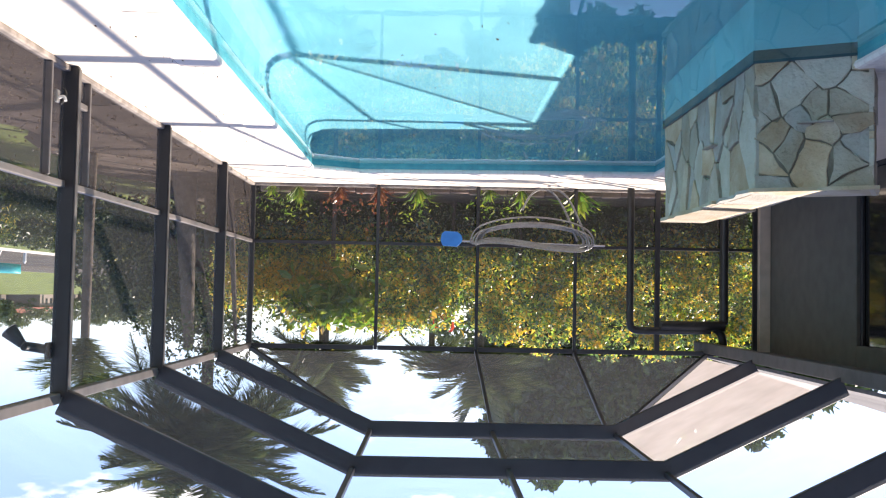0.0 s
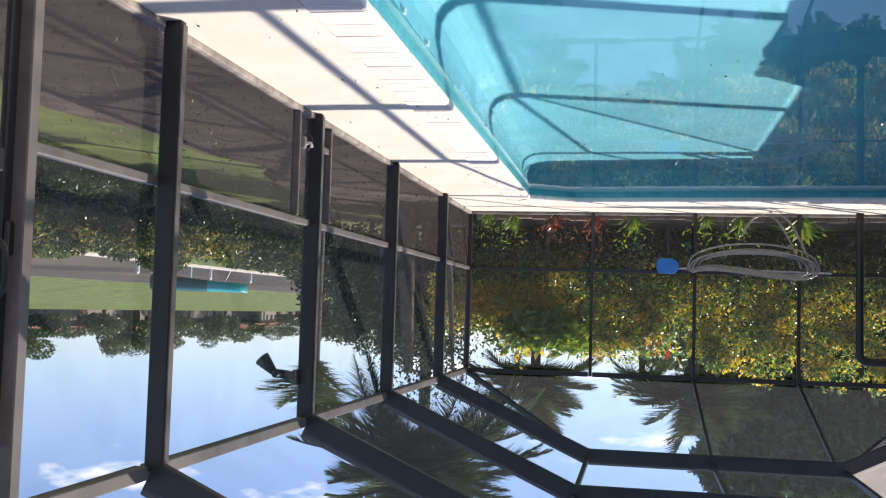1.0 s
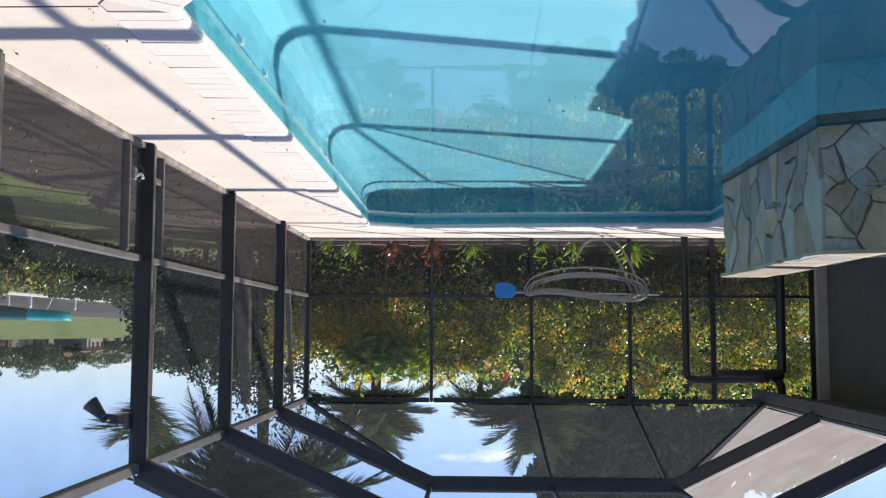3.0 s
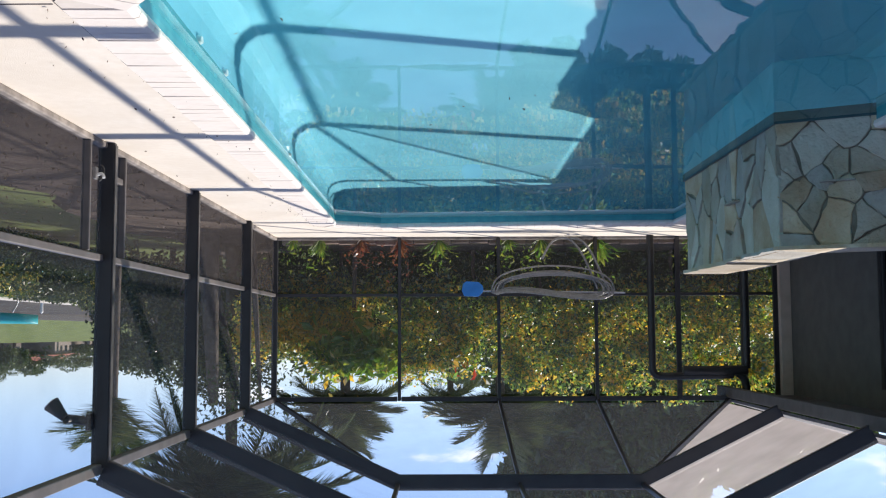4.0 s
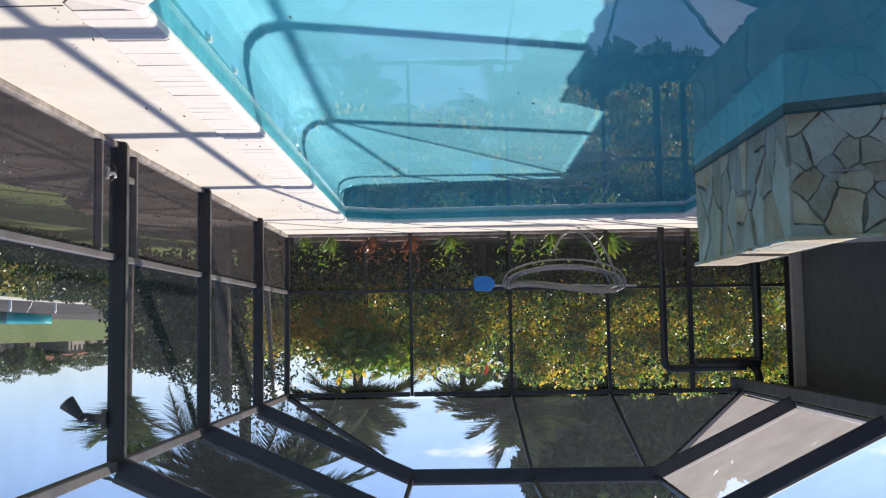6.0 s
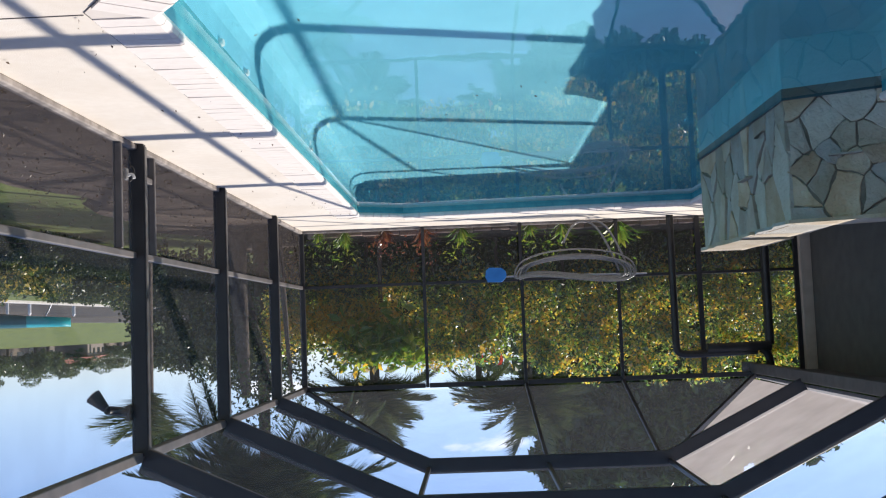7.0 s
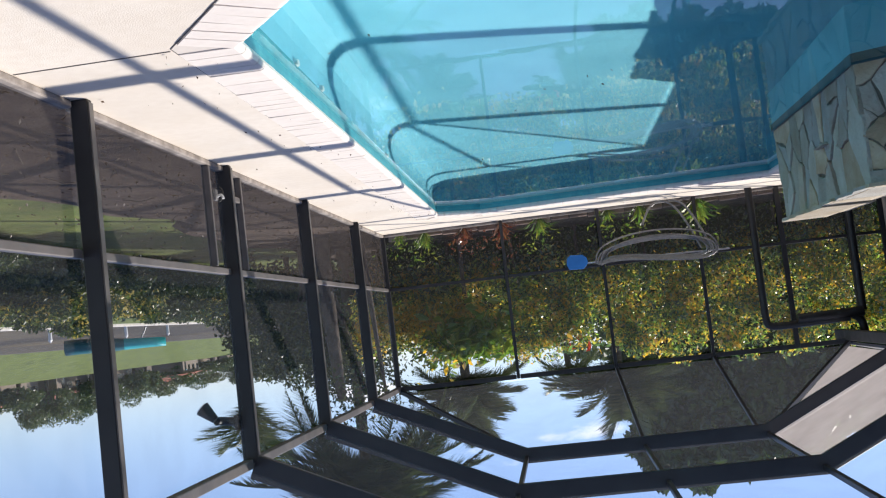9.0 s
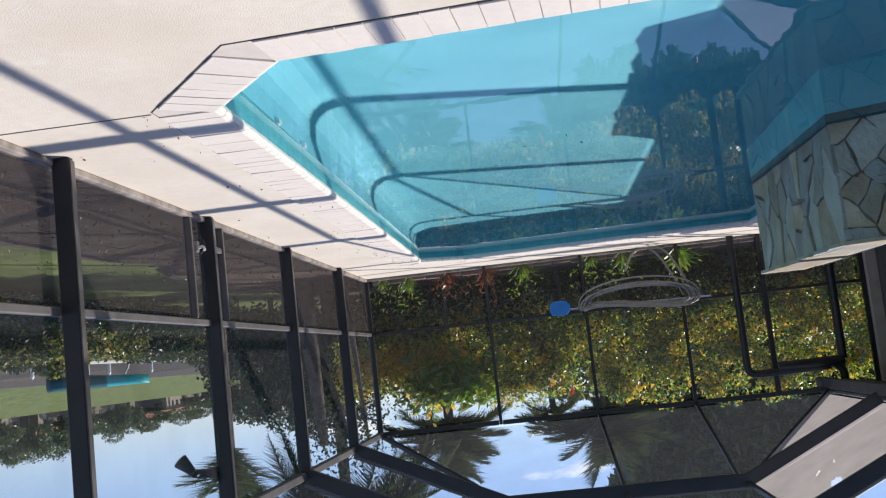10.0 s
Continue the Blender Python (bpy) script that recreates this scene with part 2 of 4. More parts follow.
M["far_leaf"] = leaf_material("far_tree_leaves", [(0.0, (0.05, 0.075, 0.035)), (1.0, (0.15, 0.19, 0.07)), (0.5, (0.09, 0.125, 0.045))], 0.25)


def water_material():
    m = bpy.data.materials.new("pool_water")
    m.use_nodes = True
    n, l = m.node_tree.nodes, m.node_tree.links
    n.remove(n["Principled BSDF"])
    inside, shine, fres, mx = (n.new("ShaderNode" + k) for k in ("BsdfRefraction", "BsdfGlossy", "Fresnel", "MixShader"))
    inside.inputs["Color"].default_value = (0.80, 0.96, 0.98, 1)
    inside.inputs["Roughness"].default_value, inside.inputs["IOR"].default_value = 0.0, 1.05
    shine.inputs["Roughness"].default_value = 0.0
    fres.inputs["IOR"].default_value = 1.33
    w = n.new("ShaderNodeTexCoord")
    t = n.new("ShaderNodeTexNoise")
    t.inputs["Scale"].default_value, t.inputs["Detail"].default_value = 1.7, 3.0
    l.new(w.outputs["Object"], t.inputs["Vector"])
    b = n.new("ShaderNodeBump")
    b.inputs["Strength"].default_value, b.inputs["Distance"].default_value = 0.07, 0.02
    l.new(t.outputs[0], b.inputs["Height"])
    for node in (inside, shine, fres):
        l.new(b.outputs[0], node.inputs["Normal"])
    l.new(fres.outputs[0], mx.inputs[0])
    l.new(inside.outputs[0], mx.inputs[1])
    l.new(shine.outputs[0], mx.inputs[2])
    l.new(mx.outputs[0], n["Material Output"].inputs[0])
    return m


M["water"] = water_material()


# ---- mesh helpers ----
def add_box(bm, x0, x1, y0, y1, z0, z1):
    vs = [bm.verts.new((x, y, z)) for z in (z0, z1) for y in (y0, y1) for x in (x0, x1)]
    for f in ((0, 2, 3, 1), (4, 5, 7, 6), (0, 1, 5, 4), (2, 6, 7, 3), (0, 4, 6, 2), (1, 3, 7, 5)):
        bm.faces.new([vs[i] for i in f])


def bevelled(bm, w, segments=1):
    bmesh.ops.bevel(bm, geom=bm.edges[:], offset=w, segments=segments, profile=0.6, affect="EDGES")
    return bm


def to_mesh(name, bm, material_):
    bmesh.ops.recalc_face_normals(bm, faces=bm.faces[:])
    me = bpy.data.meshes.new(name)
    bm.to_mesh(me)
    bm.free()
    me.materials.append(material_)
    return me


def part(name, bm, material_, parent=None, label="", smooth=False):
    me = to_mesh(name, bm, material_)
    if smooth:
        me.polygons.foreach_set("use_smooth", [True] * len(me.polygons))
    ob = new(name, me)
    ob.parent = parent
    if label:
        ob["label"] = label
    return ob


def block(name, x0, x1, y0, y1, z0, z1, material_, parent=None, label="", bev=0.006):
    bm = bmesh.new()
    add_box(bm, x0, x1, y0, y1, z0, z1)
    if bev:
        bevelled(bm, bev)
    return part(name, bm, material_, parent, label)


def thing(name, label, category, at=(0, 0, 0), group="", kind=""):
    ob = new(name)
    ob.empty_display_size = 0.1
    ob.location = at
    return tagged(ob, label, category, group, kind)


def beam(name, a, b, w, d, material_, parent, label=""):
    """A hollow-section member from a to b, w wide and d deep (depth towards the vertical)."""
    a, b = Vector(a), Vector(b)
    way = b - a
    side = way.cross(Vector((0, 0, 1)))
    side = side.normalized() if side.length > 1e-4 else Vector((1, 0, 0))
    deep = side.cross(way).normalized()
    bm = bmesh.new()
    ring = []
    for p in (a, b):
        ring.append([bm.verts.new(p + side * sx * w / 2 + deep * sy * d / 2) for sx, sy in ((-1, -1), (1, -1), (1, 1), (-1, 1))])
    for i in range(4):
        bm.faces.new((ring[0][i], ring[0][(i + 1) % 4], ring[1][(i + 1) % 4], ring[1][i]))
    bm.faces.new(ring[0][::-1])
    bm.faces.new(ring[1])
    bevelled(bm, min(w, d) * 0.12)
    return part(name, bm, material_, parent, label)


def tube(name, points, radius, material_, parent=None, label="", cyclic=False, taper=None):
    """A round bar along points."""
    cu = bpy.data.curves.new(name, "CURVE")
    cu.dimensions, cu.bevel_depth, cu.bevel_resolution, cu.resolution_u = "3D", radius, 3, 6
    sp = cu.splines.new("NURBS" if len(points) > 3 else "POLY")
    sp.points.add(len(points) - 1)
    for i, p in enumerate(points):
        sp.points[i].co = (*p, 1)
        sp.points[i].radius = taper[i] if taper else 1.0
    if len(points) > 3:
        sp.use_endpoint_u, sp.order_u, sp.use_cyclic_u = not cyclic, 4, cyclic
    cu.use_fill_caps = True
    tmp = bpy.data.objects.new("tmp", cu)
    scene.collection.objects.link(tmp)
    me = bpy.data.meshes.new_from_object(tmp.evaluated_get(bpy.context.evaluated_depsgraph_get()))
    bpy.data.objects.remove(tmp)
    bpy.data.curves.remove(cu)
    me.materials.clear()
    me.materials.append(material_)
    ob = new(name, me)
    ob.parent = parent
    if label:
        ob["label"] = label
    return ob


def sheet(name, corners, material_, parent, label=""):
    bm = bmesh.new()
    bm.faces.new([bm.verts.new(c) for c in corners])
    return part(name, bm, material_, parent, label)


def leaf_mesh(name, centres, size, material_, rng, stretch_=1.8, droop=0.0):
    """One mesh of many small folded leaves at the centres."""
    n = len(centres)
    s = size * rng.uniform(0.6, 1.35, n)[:, None]
    d = rng.normal(size=(n, 3))
    d[:, 2] -= droop
    d /= np.linalg.norm(d, axis=1)[:, None]
    e = np.cross(d, rng.normal(size=(n, 3)))
    e /= np.linalg.norm(e, axis=1)[:, None]
    f = np.cross(d, e)
    c = np.asarray(centres)
    tip, root = c + d * s * stretch_ / 2, c - d * s * stretch_ / 2
    l, r = c + e * s * 0.42 + f * s * 0.15, c - e * s * 0.42 + f * s * 0.15
    v = np.stack([root, l, tip, r], 1).reshape(-1, 3)
    i = np.arange(n)[:, None] * 4
    faces = np.concatenate([i + [[0, 1, 2]], i + [[0, 2, 3]]], 1).reshape(-1, 3)
    me = bpy.data.meshes.new(name)
    me.from_pydata(v.tolist(), [], faces.tolist())
    me.materials.append(material_)
    return me


def leafy(name, centres, size, material_, parent, rng, label="", **kw):
    ob = new(name, leaf_mesh(name, centres, size, material_, rng, **kw))
    ob.parent = parent
    if label:
        ob["label"] = label
    return ob


def clumps(rng, n, blobs, hollow=0.45):
    """Points in rough blobs (x, y, z, rx, ry, rz), thinner towards the middle."""
    vol = np.array([b[3] * b[4] * b[5] for b in blobs]) ** 0.67
    pick = rng.choice(len(blobs), n, p=vol / vol.sum())
    b = np.array(blobs)[pick]
    d = rng.normal(size=(n, 3))
    d /= np.linalg.norm(d, axis=1)[:, None]
    rad = rng.uniform(hollow, 1.0, n)[:, None] ** 0.6
    wob = 1 + 0.16 * np.sin(d[:, :1] * 9 + b[:, :1] * 5) * np.cos(d[:, 2:] * 8 + b[:, 1:2])
    return b[:, :3] + d * b[:, 3:] * rad * wob


def broad_tree(name, label, base, height, blobs, n, leaf, material_, trunk_r, rng, lean=(0, 0), group="", category="tree"):
    t = thing(name, label, category, base, group)
    bx, by, bz = base
    pts = [(lean[0] * k / 4 + 0.05 * math.sin(k * 2.1), lean[1] * k / 4 + 0.05 * math.cos(k * 1.7), height * k / 4 - (0.1 if k == 0 else 0)) for k in range(5)]
    tube("trunk", pts, trunk_r, M["bark"], t, taper=[1.3, 1.0, 0.85, 0.7, 0.45])
    top = Vector(pts[2])
    for b in (blobs[:7] if height > 0.8 else blobs[:3]):
        e = Vector((b[0] - bx, b[1] - by, b[2] - bz))
        mid = top.lerp(e, 0.5) + Vector((0, 0, 0.12 * (e - top).length))
        tube("limb", [top, top.lerp(mid, 0.6), mid, e], trunk_r * 0.42, M["bark"], t, taper=[1.2, 0.9, 0.6, 0.2])
    c = clumps(rng, n, blobs) - np.array(base)
    leafy("crown", c, leaf, material_, t, rng)
    return t


def frond(rng, length, droop, leaflets, width, blade=0.034):
    """Vertices and faces of one feather frond along +x."""
    v, f = [], []
    for k in range(leaflets):
        u = (k + 0.5) / leaflets
        x, z = length * u * (1 - 0.18 * droop * u), length * (0.28 * u - droop * 0.75 * u * u)
        ll = width * math.sin(math.pi * min(1, 0.12 + 0.9 * u)) ** 0.7 * (0.85 + 0.3 * rng.random())
        for side in (-1, 1):
            i = len(v)
            dx, dz = ll * (0.45 + 0.3 * rng.random()), -ll * (0.25 + 0.45 * rng.random())
            w = blade * length / 2
            v += [(x - w, 0, z), (x + w, 0, z), (x + dx, side * ll * 0.8, z + dz)]
            f.append((i, i + 1, i + 2))
    for k in range(10):
        u0, u1 = k / 10, (k + 1) / 10
        i = len(v)
        for u in (u0, u1):
            x, z = length * u * (1 - 0.18 * droop * u), length * (0.28 * u - droop * 0.75 * u * u)
            v += [(x, -0.02 * (1.1 - u), z), (x, 0.02 * (1.1 - u), z)]
        f += [(i, i + 1, i + 3), (i, i + 3, i + 2)]
    return v, f


def palm_tree(name, label, base, height, length, count, rng, droop=(0.3, 1.1), width=0.42, lean=(0, 0), group="palms", leaflets=46, trunk_r=0.13, blade=0.034, rise=(-55, 15)):
    t = thing(name, label, "palm tree", base, group)
    pts = [(lean[0] * (k / 4) ** 1.5, lean[1] * (k / 4) ** 1.5, height * k / 4 - (0.1 if k == 0 else 0)) for k in range(5)]
    tube("trunk", pts, trunk_r, M["bark"], t, taper=[1.3, 1.0, 0.9, 0.85, 0.8])
    for k in range(count):
        v, f = frond(rng, length * rng.uniform(0.8, 1.1), rng.uniform(*droop), leaflets, width, blade)
        me = bpy.data.meshes.new("frond")
        me.from_pydata(v, [], f)
        me.materials.append(M["palm"])
        ob = new("frond", me)
        ob.parent = t
        ob.matrix_basis = Matrix.Translation((lean[0], lean[1], height)) @ pose(0, 0, 0, 0, rng.uniform(*rise), 360 * k / count + rng.uniform(-14, 14))
    return t


# ---- plan ----
W, D, H, RAIL, TOP = 2.84, 15.57, 2.44, 0.88, 3.34
KR, KL, EL = 0.85, -2.25, -4.02
BAYS = (13.24, 10.48, 7.90, 5.31, 2.72, 0.10, -2.5)
POOL = [(1.655, 4.72), (1.735, 13.74), (1.13, 14.12), (-2.85, 13.8), (-2.85, 3.75), (1.155, 4.06)]
WATER = -0.095


def inset(poly, d):
    """The convex polygon moved in by d (out when d < 0)."""
    n, lines = len(poly), []
    mid = Vector((sum(p[0] for p in poly) / n, sum(p[1] for p in poly) / n))
    for i in range(n):
        a, b = Vector(poly[i]), Vector(poly[(i + 1) % n])
        nor = Vector((-(b - a).y, (b - a).x)).normalized()
        nor = nor if nor.dot(mid - a) > 0 else -nor
        lines.append((nor, nor.dot(a) + d))
    out = []
    for i in range(n):
        (n0, c0), (n1, c1) = lines[i - 1], lines[i]
        det = n0.x * n1.y - n0.y * n1.x
        out.append(((c0 * n1.y - c1 * n0.y) / det, (n0.x * c1 - n1.x * c0) / det))
    return out


def ring_slab(name, outer, inner, z0, z1, material_, parent=None):
    """A flat slab between an outer outline and a hole."""
    bm = bmesh.new()
    edges = []
    for loop in (outer, inner):
        vs = [bm.verts.new((x, y, z1)) for x, y in loop]
        edges += [bm.edges.new((vs[i], vs[(i + 1) % len(vs)])) for i in range(len(vs))]
    bmesh.ops.triangle_fill(bm, use_beauty=True, edges=edges)
    geo = bmesh.ops.extrude_face_region(bm, geom=bm.faces[:])
    for v in geo["geom"]:
        if isinstance(v, bmesh.types.BMVert):
            v.co.z = z0
    return part(name, bm, material_, parent)


# ---- ground, canal ----
def ground():
    xs = (-1500, -200, -40, -5.0, 2.92, 8, 14, 20, 24.0, 24.3, 52, 52.4, 86, 140, 400, 1500)
    zs = (-0.5, -0.5, -0.4, -0.22, -0.22, -0.45, -0.5, -0.5, -0.5, -2.2, -2.2, -0.4, 3.2, 3.4, 3.4, 3.4)
    ys = (-1500, -300, -60, -8, 0, 5, 10, 15.62, 22, 40, 70, 120, 300, 1500)
    bm = bmesh.new()
    v = [[bm.verts.new((x, y, z)) for y in ys] for x, z in zip(xs, zs)]
    for i in range(len(xs) - 1):
        for j in range(len(ys) - 1):
            if xs[i] >= -5.0 and xs[i + 1] <= 2.92 and ys[j] >= -8 and ys[j + 1] <= 15.62:
                continue
            bm.faces.new((v[i][j], v[i + 1][j], v[i + 1][j + 1], v[i][j + 1]))
    tagged(part("ground", bm, M["grass"]), "sunlit green lawn running down to the canal", "lawn", kind="structure")
    bm = bmesh.new()
    add_box(bm, 24.1, 52.2, -300, 500, -1.6, -1.0)
    tagged(part("water", bm, M["canal"]), "brown canal water behind the lawn", "water", kind="structure")
    tagged(block("seawall", 23.7, 24.3, -300, 500, -1.8, -0.38, M["concrete"], bev=0.02), "pale concrete seawall along the canal", "seawall", kind="structure")
    # the far wall's shaded face is put into a dark colour
    tagged(block("seawall", 51.6, 52.5, -300, 500, -1.8, -0.34, M["soffit"], bev=0.02), "seawall on the far bank, coloured dark for its shaded face", "seawall", kind="structure")
    bm = bmesh.new()
    rng = np.random.default_rng(5)
    steps = [(-8 + 0.25 * k) for k in range(121)]
    rows_ = []
    for y in steps:
        far = W + 2.55 + 0.22 * math.sin(y * 0.9) + 0.16 * math.sin(y * 2.3 + 1) + 0.08 * rng.random()
        rows_.append([bm.verts.new((x, y, z)) for x, z in ((W + 0.1, -0.175), (W + 1.4, -0.17 + 0.02 * rng.random()), (far - 0.2, -0.20), (far, -0.34))])
    for p, q in zip(rows_, rows_[1:]):
        for i in range(3):
            bm.faces.new((p[i], p[i + 1], q[i + 1], q[i]))
    add_box(bm, -6, W + 0.1, D + 0.12, D + 5.6, -0.4, -0.03)
    tagged(part("mulch_bed", bm, M["mulch"]), "brown mulch bed around the screen enclosure", "mulch bed", kind="structure")


ground()


# ---- deck and pool ----
def pool():
    outer = inset(POOL, -0.285)
    deck = ring_slab("floor", [(-5.0, -8), (2.92, -8), (2.92, 15.62), (-5.0, 15.62)], outer, -0.35, 0.0, M["deck"])
    tagged(deck, "cream textured concrete pool deck in sun and shade", "pool deck", kind="structure")
    joint = block("deck_joint", 1.96, 2.79, 4.655, 4.662, -0.004, 0.0035, M["joint"], bev=0)
    tagged(joint, "thin dark control joint in the pool deck", "joint", kind="structure")
    tagged(ring_slab("trim", inset(POOL, -0.291), inset(POOL, -0.287), -0.05, 0.004, M["joint"]), "dark gap between deck and brick coping", "joint", kind="structure")

    basin = thing("swimming_pool", "aqua plastered swimming pool with clipped corners, full", "swimming pool", kind="structure")
    bm = bmesh.new()
    rings = []
    for d, drop in ((0.0, 0.0), (0.0, 0.25), (0.0, 1.0), (0.03, 0.8), (0.08, 0.9), (0.16, 0.97), (0.28, 1.0)):
        r = []
        for x, y in inset(POOL, d):
            floor_z = -(0.80 + 0.012 * (y - 4))
            z = -0.06 if drop == 0 else (-0.25 if drop == 0.25 else (floor_z + 0.28 if (d == 0 and drop == 1.0) else floor_z + 0.28 - 0.28 * (drop - 0.6) / 0.4))
            r.append(bm.verts.new((x, y, z)))
        rings.append(r)
    k = len(POOL)
    for a, b in zip(rings, rings[1:]):
        for i in range(k):
            bm.faces.new((a[i], a[(i + 1) % k], b[(i + 1) % k], b[i]))
    bm.faces.new(rings[-1])
    shell = part("basin", bm, M["plaster"], basin)
    band = ring_slab("waterline_tiles", POOL, inset(POOL, 0.012), -0.30, -0.055, M["tile"], basin)
    band["label"] = "teal glazed waterline tiles"
    surface = bmesh.new()
    surface.faces.new([surface.verts.new((x, y, WATER)) for x, y in inset(POOL, 0.008)])
    w = part("water_surface", surface, M["water"], basin, "clear still pool water")
    w.visible_shadow = False
    for y in (6.05, 6.75, 9.6):
        bm = bmesh.new()
        bmesh.ops.create_cone(bm, cap_ends=True, segments=20, radius1=0.045, radius2=0.03, depth=0.03, matrix=pose(1.645 + 0.0088 * (y - 4.72), y, -0.33, 0, -90, 0))
        part("return_fitting", bm, M["white"], basin, "white round return fitting")

    # bullnose coping bricks, one by one along the edge
    coping = thing("pool_coping", "pinkish white bullnose brick coping round the pool", "pool coping", kind="structure")
    bm = bmesh.new()
    prof = [(-0.285, -0.06), (0.0, -0.06), (0.025, -0.045), (0.032, -0.02), (0.022, 0.004), (0.0, 0.012), (-0.285, 0.010)]
    ends = [[bm.verts.new((s * 0.0565, y, z)) for y, z in prof] for s in (-1, 1)]
    for i in range(len(prof)):
        j = (i + 1) % len(prof)
        bm.faces.new((ends[0][i], ends[0][j], ends[1][j], ends[1][i]))
    bm.faces.new(ends[0][::-1])
    bm.faces.new(ends[1])
    bed = ring_slab("mortar_bed", inset(POOL, -0.286), inset(POOL, -0.004), -0.058, 0.003, M["bed"], coping)
    me = to_mesh("coping_brick", bm, M["coping"])
    rng = random.Random(3)
    mid = Vector((-0.5, 9.0))
    for i in range(k):
        a, b = Vector(POOL[i]), Vector(POOL[(i + 1) % k])
        long = (b - a).length
        n = max(1, round(long / 0.1165))
        way = (b - a).normalized()
        nor = Vector((-way.y, way.x))
        if nor.dot(mid - a) < 0:
            nor = -nor
        ang = math.degrees(math.atan2(nor.y, nor.x)) - 90
        for q in range(n):
            p = a + way * long * (q + 0.5) / n
            ob = new("coping_brick", me)
            ob.parent = coping
            ob.matrix_basis = pose(p.x, p.y, rng.uniform(-0.002, 0.002), rng.uniform(-0.5, 0.5), 0, ang + rng.uniform(-0.4, 0.4))


pool()


# ---- screen enclosure ----
def cage():
    c = thing("pool_enclosure", "dark bronze aluminium pool enclosure with charcoal insect screens", "pool enclosure")
    B, R = M["bronze"], M["rail"]
    walls = (D,) + BAYS
    # the long wall
    for y in BAYS:
        o = -0.04 if y < 6 else 0.0
        block("post", W - 0.095 + o, W + (0.012 if y < 6 else 0.03) + o, y - 0.028, y + 0.028, 0.0, H, B, c)
        if y < 6:
            sheet("screen", [(W, y - 0.03, 0.04), (W, y + 0.03, 0.04), (W, y + 0.03, H - 0.03), (W, y - 0.03, H - 0.03)], M["mesh"], c)
        # added thin strip whose colour carries the sun on this face
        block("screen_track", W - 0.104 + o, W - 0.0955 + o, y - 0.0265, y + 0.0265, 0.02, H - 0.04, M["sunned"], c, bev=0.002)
    block("corner_post", W - 0.05, W + 0.03, D - 0.04, D + 0.04, 0.0, H, B, c)
    marks = sorted(set(walls) | {4.05, 3.09})
    for y0, y1 in zip(marks, marks[1:]):
        door = abs(y0 - 3.09) < 0.01
        a, b = y0 + 0.03, y1 - 0.03
        if not door:
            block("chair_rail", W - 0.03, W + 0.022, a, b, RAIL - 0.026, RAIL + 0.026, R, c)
            sheet("screen", [(W, a, 0.04), (W, b, 0.04), (W, b, RAIL), (W, a, RAIL)], M["mesh_low"], c)
            sheet("screen", [(W, a, RAIL), (W, b, RAIL), (W, b, H), (W, a, H)], M["mesh"], c)
            block("sole_plate", W - 0.045, W + 0.03, a, b, 0.0, 0.045, M["curb"], c, bev=0.008)
        else:
            sheet("screen", [(W, a, 2.15), (W, b, 2.15), (W, b, H), (W, a, H)], M["mesh"], c)
            block("door_header", W - 0.05, W + 0.02, a, b, 2.09, 2.15, R, c)
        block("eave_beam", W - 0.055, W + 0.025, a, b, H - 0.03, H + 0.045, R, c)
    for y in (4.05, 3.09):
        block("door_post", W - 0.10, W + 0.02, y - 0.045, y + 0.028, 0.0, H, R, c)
    for y in (7.52, 8.31):
        block("stile", W - 0.045, W + 0.02, y - 0.018, y + 0.018, 0.045, RAIL - 0.03, R, c)
    block("short_rail", W - 0.03, W + 0.02, 7.93, 8.29, 0.22, 0.27, R, c)
    # the end wall
    cols = (0.94, -0.565, -2.04, -3.28, -4.26, -4.755)
    ends = (W,) + cols
    for x in cols:
        wide = 0.05 if x > -3 else 0.075
        block("end_post", x - wide / 2, x + wide / 2, D - 0.03, D + 0.03, 0.0, H + 0.035, B, c)
    for x1, x0 in zip(ends, ends[1:]):
        a, b = x0 + 0.03, x1 - 0.03
        block("end_rail", a, b, D - 0.025, D + 0.025, RAIL - 0.024, RAIL + 0.024, B, c)
        block("end_sole", a, b, D - 0.03, D + 0.03, 0.0, 0.04, M["curb"], c)
        block("end_header", a, b, D - 0.04, D + 0.035, H - 0.03, H + 0.04, B, c)
        sheet("screen", [(a, D, 0.04), (b, D, 0.04), (b, D, RAIL), (a, D, RAIL)], M["mesh_end"], c)
        sheet("screen", [(a, D, RAIL), (b, D, RAIL), (b, D, H), (a, D, H)], M["mesh_end"], c)
    # roof frames
    for y in BAYS:
        beam("rafter", (W - 0.05, y, H + 0.03), (KR, y, TOP), 0.052, 0.20, B, c)
        beam("roof_beam", (KR + 0.05, y, TOP), (KL - 0.05, y, TOP), 0.055, 0.20, B, c)
        beam("rafter", (KL, y, TOP), (EL, y, H + 0.03), 0.052, 0.20, B, c)
    hips = (((W - 0.03, D - 0.02, H + 0.03), (KR, BAYS[0], TOP)), ((EL, D - 0.02, H + 0.03), (KL, BAYS[0], TOP)))
    for a, b in hips:
        beam("hip_rafter", a, b, 0.05, 0.07, B, c)
    for x in (0.94, -0.565, -2.04):
        xt = {0.94: KR, -0.565: -0.69, -2.04: -2.15}[x]
        if x < 0.9:
            beam("slope_bar", (x, D, H + 0.03), (xt, BAYS[0], TOP), 0.045, 0.05, B, c)
    rows = list(zip(BAYS, BAYS[1:]))
    for y1, y0 in rows:
        for x in (KR, -0.69, KL):
            beam("purlin", (x, y0 + 0.03, TOP + 0.03), (x, y1 - 0.03, TOP + 0.03), 0.05, 0.06, B, c)
        a, b = y0 + 0.03, y1 - 0.03
